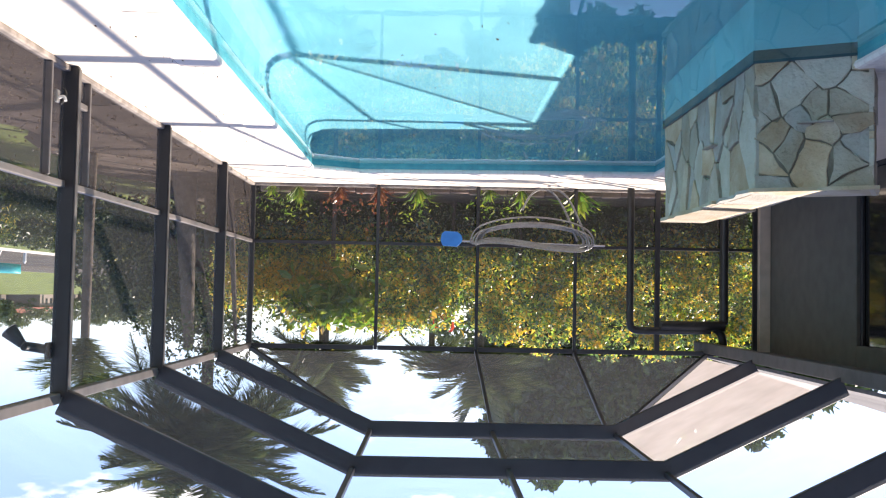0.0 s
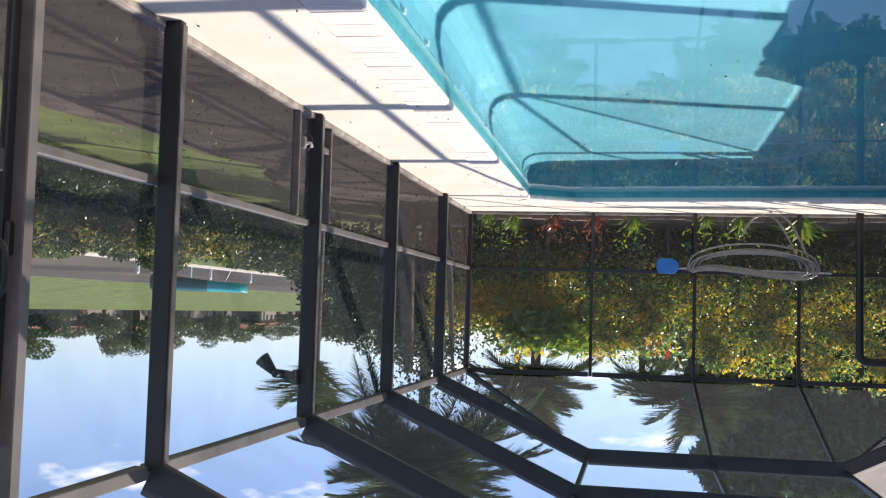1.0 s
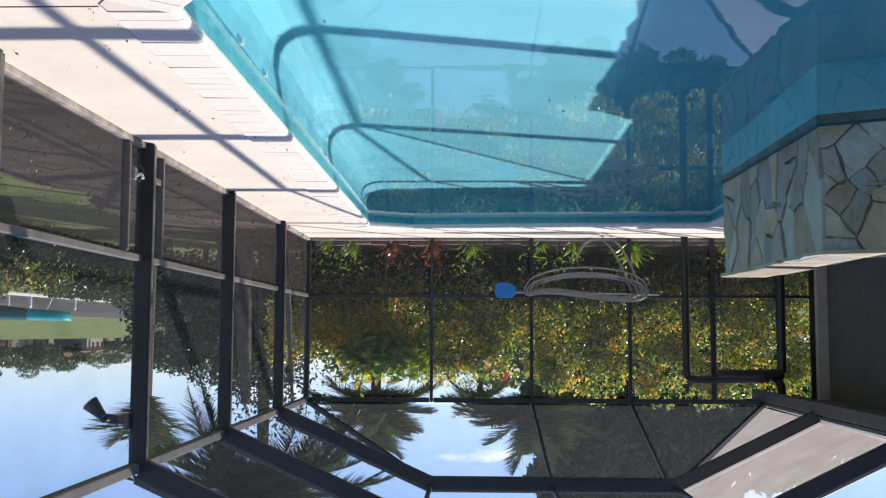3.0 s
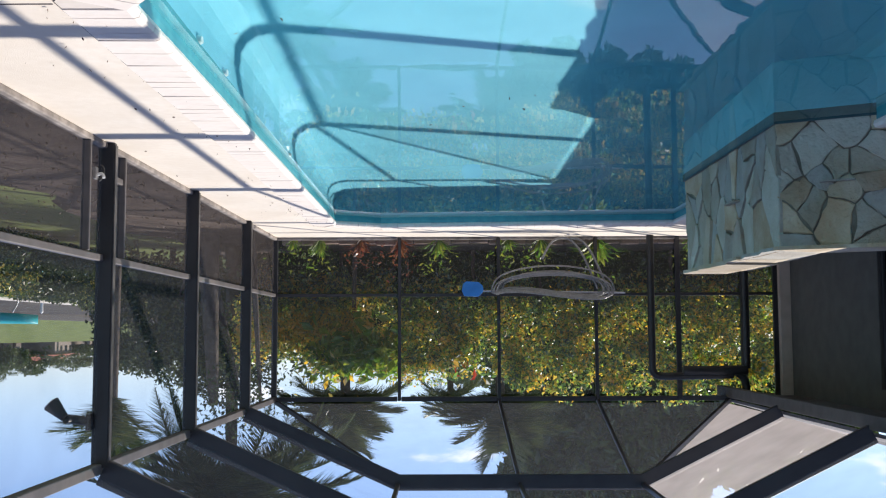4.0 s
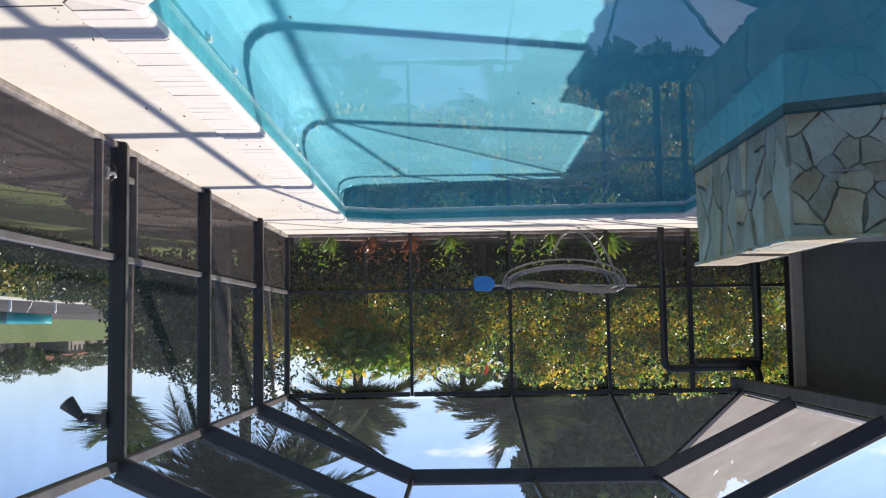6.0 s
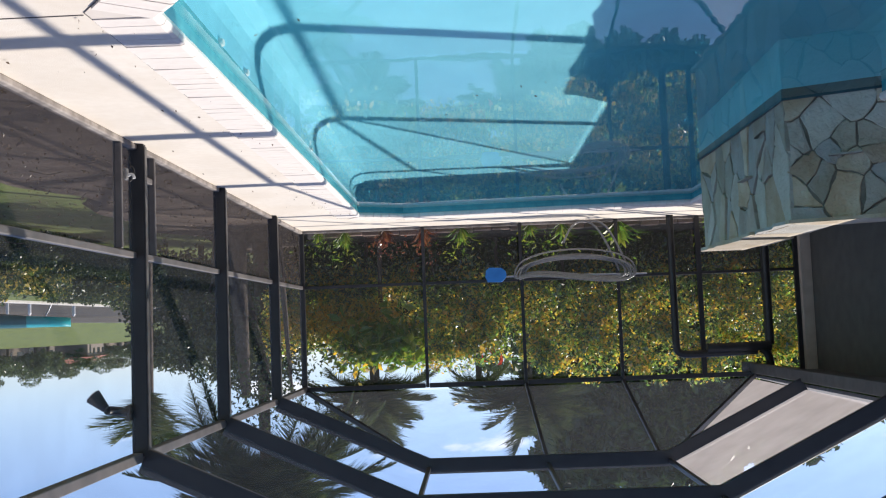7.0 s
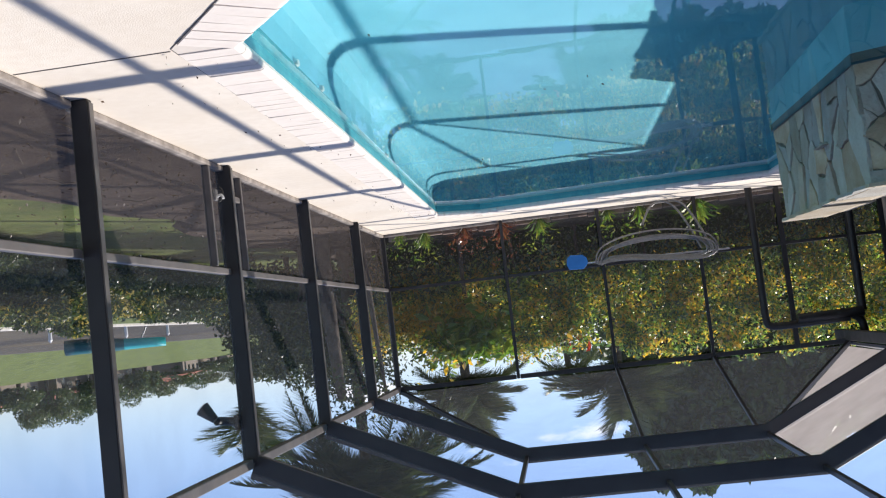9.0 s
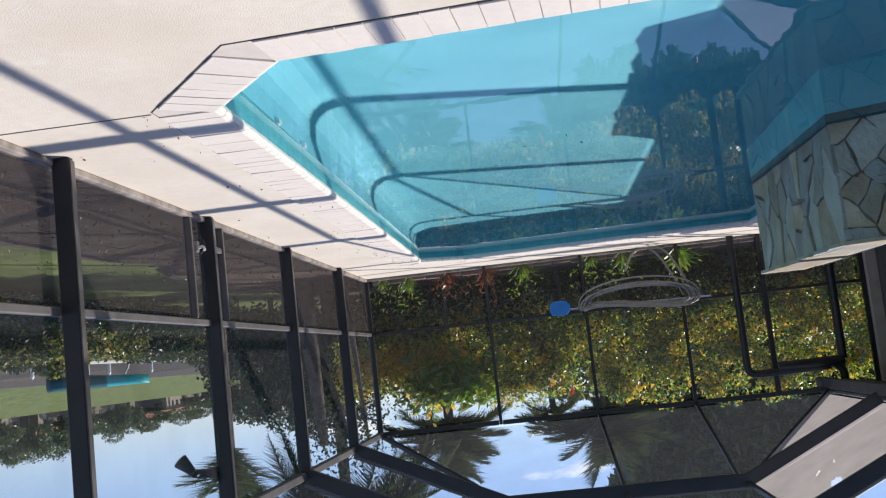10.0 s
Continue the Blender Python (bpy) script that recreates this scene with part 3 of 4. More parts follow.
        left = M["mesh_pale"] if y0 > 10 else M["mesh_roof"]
        sheet("roof_screen", [(W, a, H + 0.05), (W, b, H + 0.05), (KR, b, TOP + 0.07), (KR, a, TOP + 0.07)], M["mesh_roof"], c)
        sheet("roof_screen", [(KR, a, TOP + 0.07), (KR, b, TOP + 0.07), (-0.69, b, TOP + 0.07), (-0.69, a, TOP + 0.07)], M["mesh_roof"], c)
        sheet("roof_screen", [(-0.69, a, TOP + 0.07), (-0.69, b, TOP + 0.07), (KL, b, TOP + 0.07), (KL, a, TOP + 0.07)], M["mesh_roof"], c)
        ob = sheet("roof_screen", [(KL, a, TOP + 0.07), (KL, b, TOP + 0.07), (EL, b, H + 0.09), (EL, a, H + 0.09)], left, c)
        if y0 > 10:
            ob["label"] = "pale roof panel on the house side"
    y = BAYS[0]
    sheet("roof_screen", [(W, y, H + 0.05), (W, D, H + 0.05), (KR, y, TOP + 0.07)], M["mesh_roof"], c)
    sheet("roof_screen", [(EL, y, H + 0.09), (KL, y, TOP + 0.07), (EL, D, H + 0.09)], M["mesh_pale"], c, "pale roof panel on the house side")
    cuts = [(W, KR), (-0.565, -0.69), (-2.04, -2.15), (EL, KL)]
    for (a, at), (b, bt) in zip(cuts, cuts[1:]):
        q = [(a, D, H + 0.07), (b, D, H + 0.07), (bt, y, TOP + 0.06), (at, y, TOP + 0.06)]
        sheet("slope_screen", q, M["mesh_roof"], c)
    # screws and clips on the rails
    for y in BAYS[:5]:
        for k in range(2):
            bm = bmesh.new()
            bmesh.ops.create_cone(bm, cap_ends=True, segments=8, radius1=0.008, radius2=0.006, depth=0.008, matrix=pose(W - 0.056, y + 0.08 + 0.05 * k, H + 0.01, 0, -90, 0))
            part("screw", bm, M["steel"], c)


cage()


def screen_door():
    d = thing("screen_door", "closed bronze screen door with dark pull handle", "door", (W - 0.02, 3.12, 0.0))
    for a, b in ((0.0, 0.07), (0.83, 0.90)):
        block("stile", -0.018, 0.018, a, b, 0.02, 2.07, M["bronze"], d)
    for a, b in ((0.02, 0.16), (0.92, 1.02), (2.0, 2.07)):
        block("cross_rail", -0.016, 0.016, 0.07, 0.83, a, b, M["bronze"], d)
    sheet("screen", [(0, 0.07, 0.16), (0, 0.83, 0.16), (0, 0.83, 0.92), (0, 0.07, 0.92)], M["mesh_low"], d)
    sheet("screen", [(0, 0.07, 1.02), (0, 0.83, 1.02), (0, 0.83, 2.0), (0, 0.07, 2.0)], M["mesh"], d)
    tube("handle", [(-0.02, 0.80, 1.30), (-0.06, 0.80, 1.31), (-0.065, 0.80, 1.38), (-0.065, 0.80, 1.48), (-0.06, 0.80, 1.53), (-0.02, 0.80, 1.54)], 0.012, M["black"], d, "black pull handle")
    block("latch", -0.04, -0.018, 0.84, 0.89, 1.22, 1.36, M["black"], d)


screen_door()


def flood_light():
    f = thing("flood_light", "dark outdoor flood light on the enclosure post", "flood light", (W + 0.022, 7.86, 2.10))
    block("mount", 0.0, 0.03, -0.06, 0.06, -0.06, 0.06, M["black"], f)
    tube("arm", [(0.02, 0, 0), (0.05, -0.06, -0.02), (0.09, -0.13, -0.03), (0.12, -0.2, -0.04)], 0.035, M["black"], f)
    bm = bmesh.new()
    bmesh.ops.create_cone(bm, cap_ends=True, segments=24, radius1=0.03, radius2=0.062, depth=0.14, matrix=pose(0.17, -0.22, -0.10, 0, 135, 0))
    head = part("lamp_head", bm, M["black"], f)
    bm = bmesh.new()
    bmesh.ops.create_cone(bm, cap_ends=True, segments=24, radius1=0.055, radius2=0.055, depth=0.01, matrix=pose(0.17, -0.22, -0.10, 0, 135, 0) @ pose(0, 0, 0.073))
    part("lens", bm, M["steel"], head, "clear round lens")


flood_light()


def hook():
    h = thing("hose_hook", "small white plastic hook by the enclosure post", "hook", (W - 0.05, 7.62, 0.27))
    block("plate", -0.005, 0.02, -0.03, 0.03, -0.04, 0.05, M["hose"], h)
    tube("prong", [(-0.005, 0, 0.02), (-0.035, 0, 0.0), (-0.055, -0.01, 0.01), (-0.06, -0.02, 0.045)], 0.011, M["white"], h)
    tube("cord", [(-0.01, 0.02, 0.06), (-0.05, 0.05, 0.02), (-0.04, 0.06, -0.05), (-0.01, 0.05, -0.06)], 0.008, M["black"], h)


hook()


# ---- house ----
def house():
    hs = thing("house", "single-storey olive stucco house with low grey shingle roof", "house", (-4.9, 10, 0))
    def b(name, x0, x1, y0, y1, z0, z1, m, parent=hs, label="", bev=0.006):
        return block(name, x0 + 4.9, x1 + 4.9, y0 - 10, y1 - 10, z0, z1, m, parent, label, bev)
    b("wall", -5.15, -4.95, 12.4, D + 0.1, 0.0, 2.45, M["stucco"])
    b("wall", -5.15, -4.95, -8, 8.8, 0.0, 2.45, M["stucco"])
    b("wall", -5.15, -4.95, 8.8, 12.4, 2.15, 2.45, M["stucco"])
    b("wall", -12, -4.95, D + 0.1, D + 0.3, -0.3, 2.45, M["stucco"])
    b("corner_trim", -4.95, -4.785, D - 0.13, D + 0.03, 0.0, 2.42, M["beige"], label="beige painted corner trim")
    for k, (y0, y1) in enumerate(((8.8, 10.0), (10.0, 11.2), (11.2, 12.4))):
        f = b("sliding_door", -5.08, -5.03, y0, y1, 0.02, 2.15, M["glass"], label="dark glass sliding door panel")
        for yy in (y0, y1 - 0.06):
            b("door_stile", -5.028, -4.99, yy, yy + 0.06, 0.0, 2.15, M["bronze"], f)
        b("door_track", -5.028, -4.99, y0 + 0.06, y1 - 0.06, 0.0, 0.05, M["bronze"], f)
    b("soffit", -4.95, EL - 0.05, -8, D + 0.5, 2.40, 2.44, M["soffit"])
    b("gutter", EL - 0.05, EL + 0.05, -8, D + 0.5, 2.28, 2.43, M["soffit"], label="dark brown gutter")
    # shingle courses
    rise = math.tan(radians(16))
    for edge, y0, y1 in ((EL - 0.05, -8, D + 0.45),):
        for k in range(9):
            x1 = edge - 0.45 * k
            z1 = 2.47 + (edge - x1) * rise
            bm = bmesh.new()
            vs = [bm.verts.new(p) for p in ((x1 + 4.9, y0 - 10, z1), (x1 + 4.9, y1 - 10, z1), (x1 - 0.5 + 4.9, y1 - 10, z1 + 0.5 * rise), (x1 - 0.5 + 4.9, y0 - 10, z1 + 0.5 * rise))]
            f = bm.faces.new(vs)
            g = bmesh.ops.extrude_face_region(bm, geom=[f])
            for v in g["geom"]:
                if isinstance(v, bmesh.types.BMVert):
                    v.co.z += 0.04
            part("shingle_course", bm, M["roof"], hs)
    south = block("wall_south", -4.95, W + 0.1, -7.9, -7.7, 0, 3.4, M["stucco"])
    tagged(south, "plain stucco wall behind the pool deck", "wall", kind="structure")


house()


# ---- stone waterfall wall ----
def cells(w, h, n, rng, gap, tall=1.0):
    """Irregular stones that fill a w x h panel: polygons shrunk by the joint."""
    h = h / tall
    cols = max(1, round(math.sqrt(n * w / h)))
    rows_ = max(1, round(n / cols))
    seeds = [Vector(((i + 0.5 + rng.uniform(-0.62, 0.62)) * w / cols, (j + 0.5 + rng.uniform(-0.62, 0.62)) * h / rows_)) for i in range(cols) for j in range(rows_)]
    out = []
    seeds = [q for q in seeds if rng.random() > 0.26]
    for s in seeds:
        poly = [Vector((0, 0)), Vector((w, 0)), Vector((w, h)), Vector((0, h))]
        for o in seeds:
            if o is s:
                continue
            nor = (o - s).normalized()
            lim = nor.dot((o + s) / 2) - gap / 2
            nxt = []
            for i in range(len(poly)):
                a, b = poly[i], poly[(i + 1) % len(poly)]
                da, db = nor.dot(a) - lim, nor.dot(b) - lim
                if da <= 0:
                    nxt.append(a)
                if da * db < 0:
                    nxt.append(a.lerp(b, da / (da - db)))
            poly = nxt
            if len(poly) < 3:
                break
        if len(poly) >= 3:
            out.append([Vector((p.x, p.y * tall)) for p in poly])
    return out


def prism(name, outline, z0, z1, material_, parent, label=""):
    bm = bmesh.new()
    lo, hi = ([bm.verts.new((x, y, z)) for x, y in outline] for z in (z0, z1))
    n = len(outline)
    for i in range(n):
        bm.faces.new((lo[i], lo[(i + 1) % n], hi[(i + 1) % n], hi[i]))
    bm.faces.new(hi)
    bm.faces.new(lo[::-1])
    return part(name, bm, material_, parent, label)


def stone_wall():
    # outline round the corner nearest the pool: side face, oblique front face, short return
    base, z1 = Vector((-2.22, 7.72)), 0.86
    plan = [Vector(p) for p in ((0, 2.85), (0, 0), (-0.72, -0.36), (-0.90, 0.0), (-0.42, 0.26), (-0.42, 2.85))]
    def grown(d):
        """The outline moved out by d."""
        out, n = [], len(plan)
        for i in range(n):
            a, b, c = plan[i - 1], plan[i], plan[(i + 1) % n]
            p, q = (b - a).normalized(), (c - b).normalized()
            n0, n1 = Vector((-p.y, p.x)), Vector((-q.y, q.x))
            k = (n0 + n1) / (1 + n0.dot(n1))
            out.append(b + k * d)
        return out
    s = thing("stone_waterfall", "raised pool waterfall wall clad in irregular tan flagstones", "waterfall wall", (base.x, base.y, 0))
    prism("core", grown(-0.03), -0.30, z1 - 0.03, M["mortar"], s)
    prism("footing", grown(0.005), -1.1, -0.22, M["plaster"], s, "aqua plastered footing under water")
    prism("waterline_band", grown(0.012), -0.24, -0.085, M["tile_dark"], s, "dark wet waterline band")
    rng = random.Random(11)
    def face(w, h, n, place, pale, tall=1.0):
        for cell in cells(w, h, n, rng, 0.011, tall):
            bm = bmesh.new()
            poly = []
            for i, a in enumerate(cell):
                b = cell[(i + 1) % len(cell)]
                poly.append(a)
                steps = int((b - a).length / 0.06)
                bow = rng.uniform(-0.018, 0.018)
                side = Vector((-(b - a).y, (b - a).x)).normalized() if (b - a).length > 1e-6 else Vector((0, 0))
                for q in range(steps):
                    u = (q + 1) / (steps + 1)
                    m = a.lerp(b, u) + side * bow * math.sin(math.pi * u) + Vector((rng.uniform(-0.006, 0.006), rng.uniform(-0.006, 0.006)))
                    poly.append(Vector((min(w, max(0, m.x)), min(h, max(0, m.y)))))
            c = sum(poly, Vector((0, 0))) / len(poly)
            proud, tip_x, tip_y = rng.uniform(0.008, 0.034), rng.uniform(-0.025, 0.025), rng.uniform(-0.025, 0.025)
            low = [bm.verts.new(place(p.x, p.y, -0.005)) for p in poly]
            mid = [bm.verts.new(place(p.x, p.y, proud - 0.004 + tip_x * (p.x - c.x) + tip_y * (p.y - c.y))) for p in poly]
            top = [bm.verts.new(place(*(p + (c - p) * min(0.3, 0.007 / max(0.02, (c - p).length))), proud + tip_x * (p.x - c.x) + tip_y * (p.y - c.y) + rng.uniform(-0.003, 0.003))) for p in poly]
            for lo, hi in ((low, mid), (mid, top)):
                for i in range(len(poly)):
                    j = (i + 1) % len(poly)
                    bm.faces.new((lo[i], lo[j], hi[j], hi[i]))
            bm.faces.new(top)
            part("flagstone", bm, M["stone_pale"] if rng.random() < pale else M["stone"], s)
    def along(p, q):
        """Places (u along p to q, v up, d outwards) on an upright face."""
        way = (q - p).normalized()
        out = Vector((way.y, -way.x))
        out = out if out.dot(p + q - 2 * Vector((-0.5, 1.4))) > 0 else -out
        return (q - p).length, lambda u, v, d: (p.x + way.x * u + out.x * (d - 0.03), p.y + way.y * u + out.y * (d - 0.03), v - 0.10)
    hgt = z1 + 0.10
    w, place = along(plan[1], plan[0])
    face(w, hgt, 46, place, 0.45, 1.3)
    rng = random.Random(31)
    w, place = along(plan[1], plan[2])
    face(w, hgt, 26, place, 0.3, 1.0)
    w, place = along(plan[2], plan[3])
    face(w, hgt, 10, place, 0.1, 1.3)
    # cap slabs with ragged edges
    rng = random.Random(8)
    cuts = (-0.06, 0.92, 1.35, 2.3, 2.87)
    for k in range(4):
        y0, y1 = cuts[k], cuts[k + 1] - 0.008
        bm = bmesh.new()
        edge = [(0.045 + rng.uniform(-0.035, 0.03), y0 + (y1 - y0) * q / 4) for q in range(5)]
        rim = edge + [(-0.43 + rng.uniform(-0.04, 0.03), y1), (-0.43 + rng.uniform(-0.04, 0.03), max(0.2, y0))]
        t0, t1 = z1 - 0.028, z1 - 0.006 + rng.uniform(0.0, 0.014)
        lo, hi = ([bm.verts.new((x, y, z)) for x, y in rim] for z in (t0, t1))
        for i in range(len(rim)):
            bm.faces.new((lo[i], lo[(i + 1) % len(rim)], hi[(i + 1) % len(rim)], hi[i]))
        bm.faces.new(hi)
        bm.faces.new(lo[::-1])
        part("cap_slab", bm, M["stone_pale"], s)
    prism("cap_slab", [(0.03, -0.055), (0.045, -0.01), (-0.43, 0.24), (-0.91, 0.0), (-0.74, -0.40), (-0.52, -0.29), (-0.28, -0.18)], z1 - 0.03, z1 - 0.002, M["stone_pale"], s)
    w, place = along(plan[1], plan[2])
    bm = bmesh.new()
    for z in (0.46, 0.472):
        for u, d in ((0.30, 0.02), (0.54, 0.02), (0.54, 0.07), (0.30, 0.07)):
            bm.verts.new(place(u, z, d))
    v = list(bm.verts)
    for f in ((0, 1, 2, 3), (4, 5, 6, 7), (0, 1, 5, 4), (1, 2, 6, 5), (2, 3, 7, 6), (3, 0, 4, 7)):
        bm.faces.new([v[i] for i in f])
    part("spout_lip", bm, M["stone_pale"], s, "thin stone spout lip")
    block("spout_lip", -0.02, 0.05, 0.95, 1.25, 0.35, 0.368, M["stone_pale"], s, "thin stone spout lip")


stone_wall()


# ---- hose, skimmer, pipe frame at the end wall ----
def hose_and_net():
    n = thing("pool_skimmer", "blue pool skimmer net on a long pole along the rail", "pool skimmer", (-0.17, D - 0.09, RAIL - 0.07))
    bm = bmesh.new()
    outline = [(0.87 * x, 0.85 * z) for x, z in [(0.17, -0.10), (0.19, 0.02), (0.15, 0.11), (-0.10, 0.12), (-0.17, 0.05), (-0.19, -0.01), (-0.17, -0.08), (-0.10, -0.14), (0.12, -0.15)]]
    front = [bm.verts.new((x, -0.03, z)) for x, z in outline]
    rear = [bm.verts.new((x, 0.03, z)) for x, z in outline]
    bm.faces.new(front)
    bm.faces.new(rear[::-1])
    for i in range(len(outline)):
        j = (i + 1) % len(outline)
        bm.faces.new((front[i], rear[i], rear[j], front[j]))
    bmesh.ops.bevel(bm, geom=bm.edges[:], offset=0.014, segments=2, profile=0.7, affect="EDGES")
    part("net_frame", bm, M["blue"], n, "bright blue plastic frame")
    tube("pole", [(-0.15, 0, 0.02), (-1.2, 0, 0.03), (-2.3, 0, 0.05)], 0.014, M["steel"], n, "thin aluminium pole")
    h = thing("vacuum_hose", "loosely coiled pale grey vacuum hose hung on the rail", "hose", (-1.1, D - 0.11, RAIL - 0.08))
    rng = random.Random(4)
    for k in range(6):
        wide, sag = rng.uniform(0.76, 0.95), rng.uniform(0.22, 0.42)
        pts = []
        for i in range(20):
            a = 2 * math.pi * i / 20
            x = -0.27 + wide * math.cos(a)
            low = math.sin(a)
            z = 0.03 - sag * low ** 0.8 if low > 0 else 0.03 + 0.06 * math.sin(2 * a) + 0.015 * k
            pts.append((x, -0.018 * k + 0.012 * math.sin(5 * a + k), z))
        tube("coil", pts, 0.012, M["hose"], h, cyclic=True)
    for dx, dz in ((0.0, 0.0), (0.16, 0.05)):
        tail = [(-0.95, 0, 0.0), (-0.85, -0.03, -0.25), (-0.72, -0.05, -0.55), (-0.55, -0.05, -0.76 - dz), (-0.38, -0.05, -0.79), (-0.22, -0.04, -0.70), (-0.12, -0.02, -0.45)]
        tube("tail", [(x - dx, y - 0.03 * dx, z + dz * 0.5) for x, y, z in (tail if dx == 0 else tail[:5])], 0.016, M["hose"], h)


hose_and_net()


def pipe_frame():
    p = thing("pipe_frame", "black bent pipe frame standing against the end screen wall", "pipe frame", (-2.83, D - 0.22, 0))
    pts = [(0, 0, 0), (0, 0, 0.6), (0, 0, 1.2), (0, 0, 1.85), (0, 0, 2.0), (-0.02, 0, 2.09), (-0.14, 0, 2.11), (-0.3, 0, 2.11), (-0.8, 0, 2.10), (-1.2, 0, 2.09)]
    tube("pipe", pts, 0.055, M["black"], p)
    tube("header_pipe", [(-0.45, -0.02, 2.03), (-0.8, -0.02, 2.03), (-1.4, -0.02, 2.02)], 0.075, M["black"], p)
    tube("elbow", [(-1.25, 0, 2.06), (-1.32, 0, 2.09), (-1.38, 0, 2.16), (-1.39, 0, 2.3), (-1.39, 0, 2.42)], 0.06, M["black"], p)
    tube("upright", [(-1.40, 0, 0.0), (-1.40, 0, 1.0), (-1.40, 0, 2.0)], 0.06, M["black"], p)


pipe_frame()


# ---- planting behind the end wall ----
def planting():
    rng = np.random.default_rng(21)
    # edging blocks
    e = thing("bed_edging", "low row of pink concrete edging blocks", "edging", (0, D + 0.75, -0.03))
    bm = bmesh.new()
    add_box(bm, -0.145, 0.145, -0.05, 0.05, -0.1, 0.07)
    me = to_mesh("edging_block", bevelled(bm, 0.012), M["brick"])
    r = random.Random(2)
    for k in range(26):
        ob = new("edging_block", me)
        ob.parent = e
        ob.matrix_basis = pose(2.7 - 0.3 * k, r.uniform(-0.015, 0.015), r.uniform(-0.02, 0.02), 0, 0, r.uniform(-2, 2))
    # hedge shrubs
    x = 3.3
    tops = (2.15, 2.3, 2.5, 2.42, 2.72, 2.8, 2.85, 2.74)
    for k in range(8):
        blobs = []
        for q in range(34):
            z = 0.52 + (tops[k] - 0.82) * ((q + rng.random()) / 34)
            blobs.append((x + rng.uniform(-0.62, 0.62), D + 2.75 + rng.uniform(-0.09, 0.09), z, rng.uniform(0.24, 0.40), rng.uniform(0.09, 0.15), rng.uniform(0.2, 0.34)))
        t = broad_tree("hedge_shrub", "dense clipped shrub with yellowing green leaves", (x, D + 2.85, -0.05), 1.5, blobs, 6600, 0.047, M["hedge"], 0.03, rng, group="hedge behind the enclosure", category="shrub")
        # the shade at the hedge's foot is put into darker leaves
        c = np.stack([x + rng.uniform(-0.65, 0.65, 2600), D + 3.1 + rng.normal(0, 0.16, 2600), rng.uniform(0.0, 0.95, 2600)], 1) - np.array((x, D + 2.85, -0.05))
        leafy("under_leaves", c, 0.075, M["dark_leaf"], t, rng, "lower leaves coloured dark for the hedge's shade")
        if k < 2:
            # added layer of gold leaves paints the sunlit band on these shrubs
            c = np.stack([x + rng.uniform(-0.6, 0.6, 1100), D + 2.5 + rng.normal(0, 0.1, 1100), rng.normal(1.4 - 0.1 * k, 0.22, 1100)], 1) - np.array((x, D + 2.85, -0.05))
            leafy("golden_leaves", c, 0.044, M["gold"], t, rng, "golden leaves with the sunlight put into their colour")
        x -= 1.19
    # added back shrubs: dark fill for shaded gaps, and they block low sun
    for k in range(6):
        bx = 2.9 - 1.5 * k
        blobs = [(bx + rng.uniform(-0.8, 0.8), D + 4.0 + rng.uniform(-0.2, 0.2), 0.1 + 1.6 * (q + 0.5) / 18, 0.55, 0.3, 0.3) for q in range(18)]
        broad_tree("back_shrub", "added dark shrub filling the shaded gaps behind the hedge", (bx, D + 4.05, -0.05), 1.0, blobs, 7500, 0.095, M["dark_leaf"], 0.03, rng, group="shrubs behind the hedge", category="shrub")
    # low foreground plants
    spots = ((2.2, "bright", 0.16, 0.55), (1.55, "rust", 0.2, 0.5), (0.95, "rust", 0.17, 0.55), (0.35, "bright", 0.2, 0.6), (-0.75, "bright", 0.15, 0.45), (-1.25, "bright", 0.2, 0.55), (-2.15, "bright", 0.42, 0.80), (2.62, "bright", 0.13, 0.4), (-3.6, "bright", 0.16, 0.4))
    for sx, kind, size, high in spots:
        t = thing("garden_plant", "rusty red bromeliad in the mulch bed" if kind == "rust" else "bright yellow-green leafy plant in the mulch bed", "plant", (sx, D + 0.42, -0.03), "plants along the end wall")
        n = 44
        a = rng.uniform(0, 2 * math.pi, n)
        v, f = [], []
        for k in range(n):
            ln, up = 0.95 * high * rng.uniform(0.55, 1.0), rng.uniform(0.5, 1.35)
            d = np.array((math.cos(a[k]) * math.cos(up), 0.6 * math.sin(a[k]) * math.cos(up), math.sin(up)))
            s = np.array((-math.sin(a[k]), math.cos(a[k]), 0)) * size * 0.10
            sag = np.array((0, 0, -0.28 * ln))
            i = len(v)
            v += [tuple(d * 0.02), tuple(d * ln * 0.55 + s), tuple(d * ln * 0.55 - s), tuple(d * ln + sag)]
            f += [(i, i + 1, i + 2), (i + 1, i + 3, i + 2)]
        me = bpy.data.meshes.new("leaves")
        me.from_pydata(v, [], f)
        me.materials.append(M[kind])
        ob = new("leaves", me)
        ob.parent = t
        c = rng.normal(size=(55, 3)) * (0.15, 0.08, 0.12) + (0.05, 0.0, 0.62 * high)
        leafy("leaflets", c, 0.032, M[kind], t, rng, stretch_=2.4)
    # flowers and large leaves in the hedge
    fl = thing("hibiscus", "red hibiscus flowers among the hedge leaves", "flower", (-0.1, D + 2.3, 1.98))
    pts = np.array([(0.0, 0, 0.0), (0.03, 0.0, 0.04), (-0.14, 0.02, 0.24), (0.18, 0, 0.16), (-0.05, 0.02, 0.02), (0.16, 0, 0.2), (-0.15, 0, 0.2)])
    leafy("petals", pts, 0.10, M["flower"], fl, rng)
    leafy("stalk_leaves", rng.normal(size=(40, 3)) * (0.2, 0.12, 0.2), 0.08, M["hedge"], fl, rng)
    bn = thing("broadleaf_plant", "large-leaved green plant rising behind the hedge", "plant", (1.85, D + 2.6, -0.05))
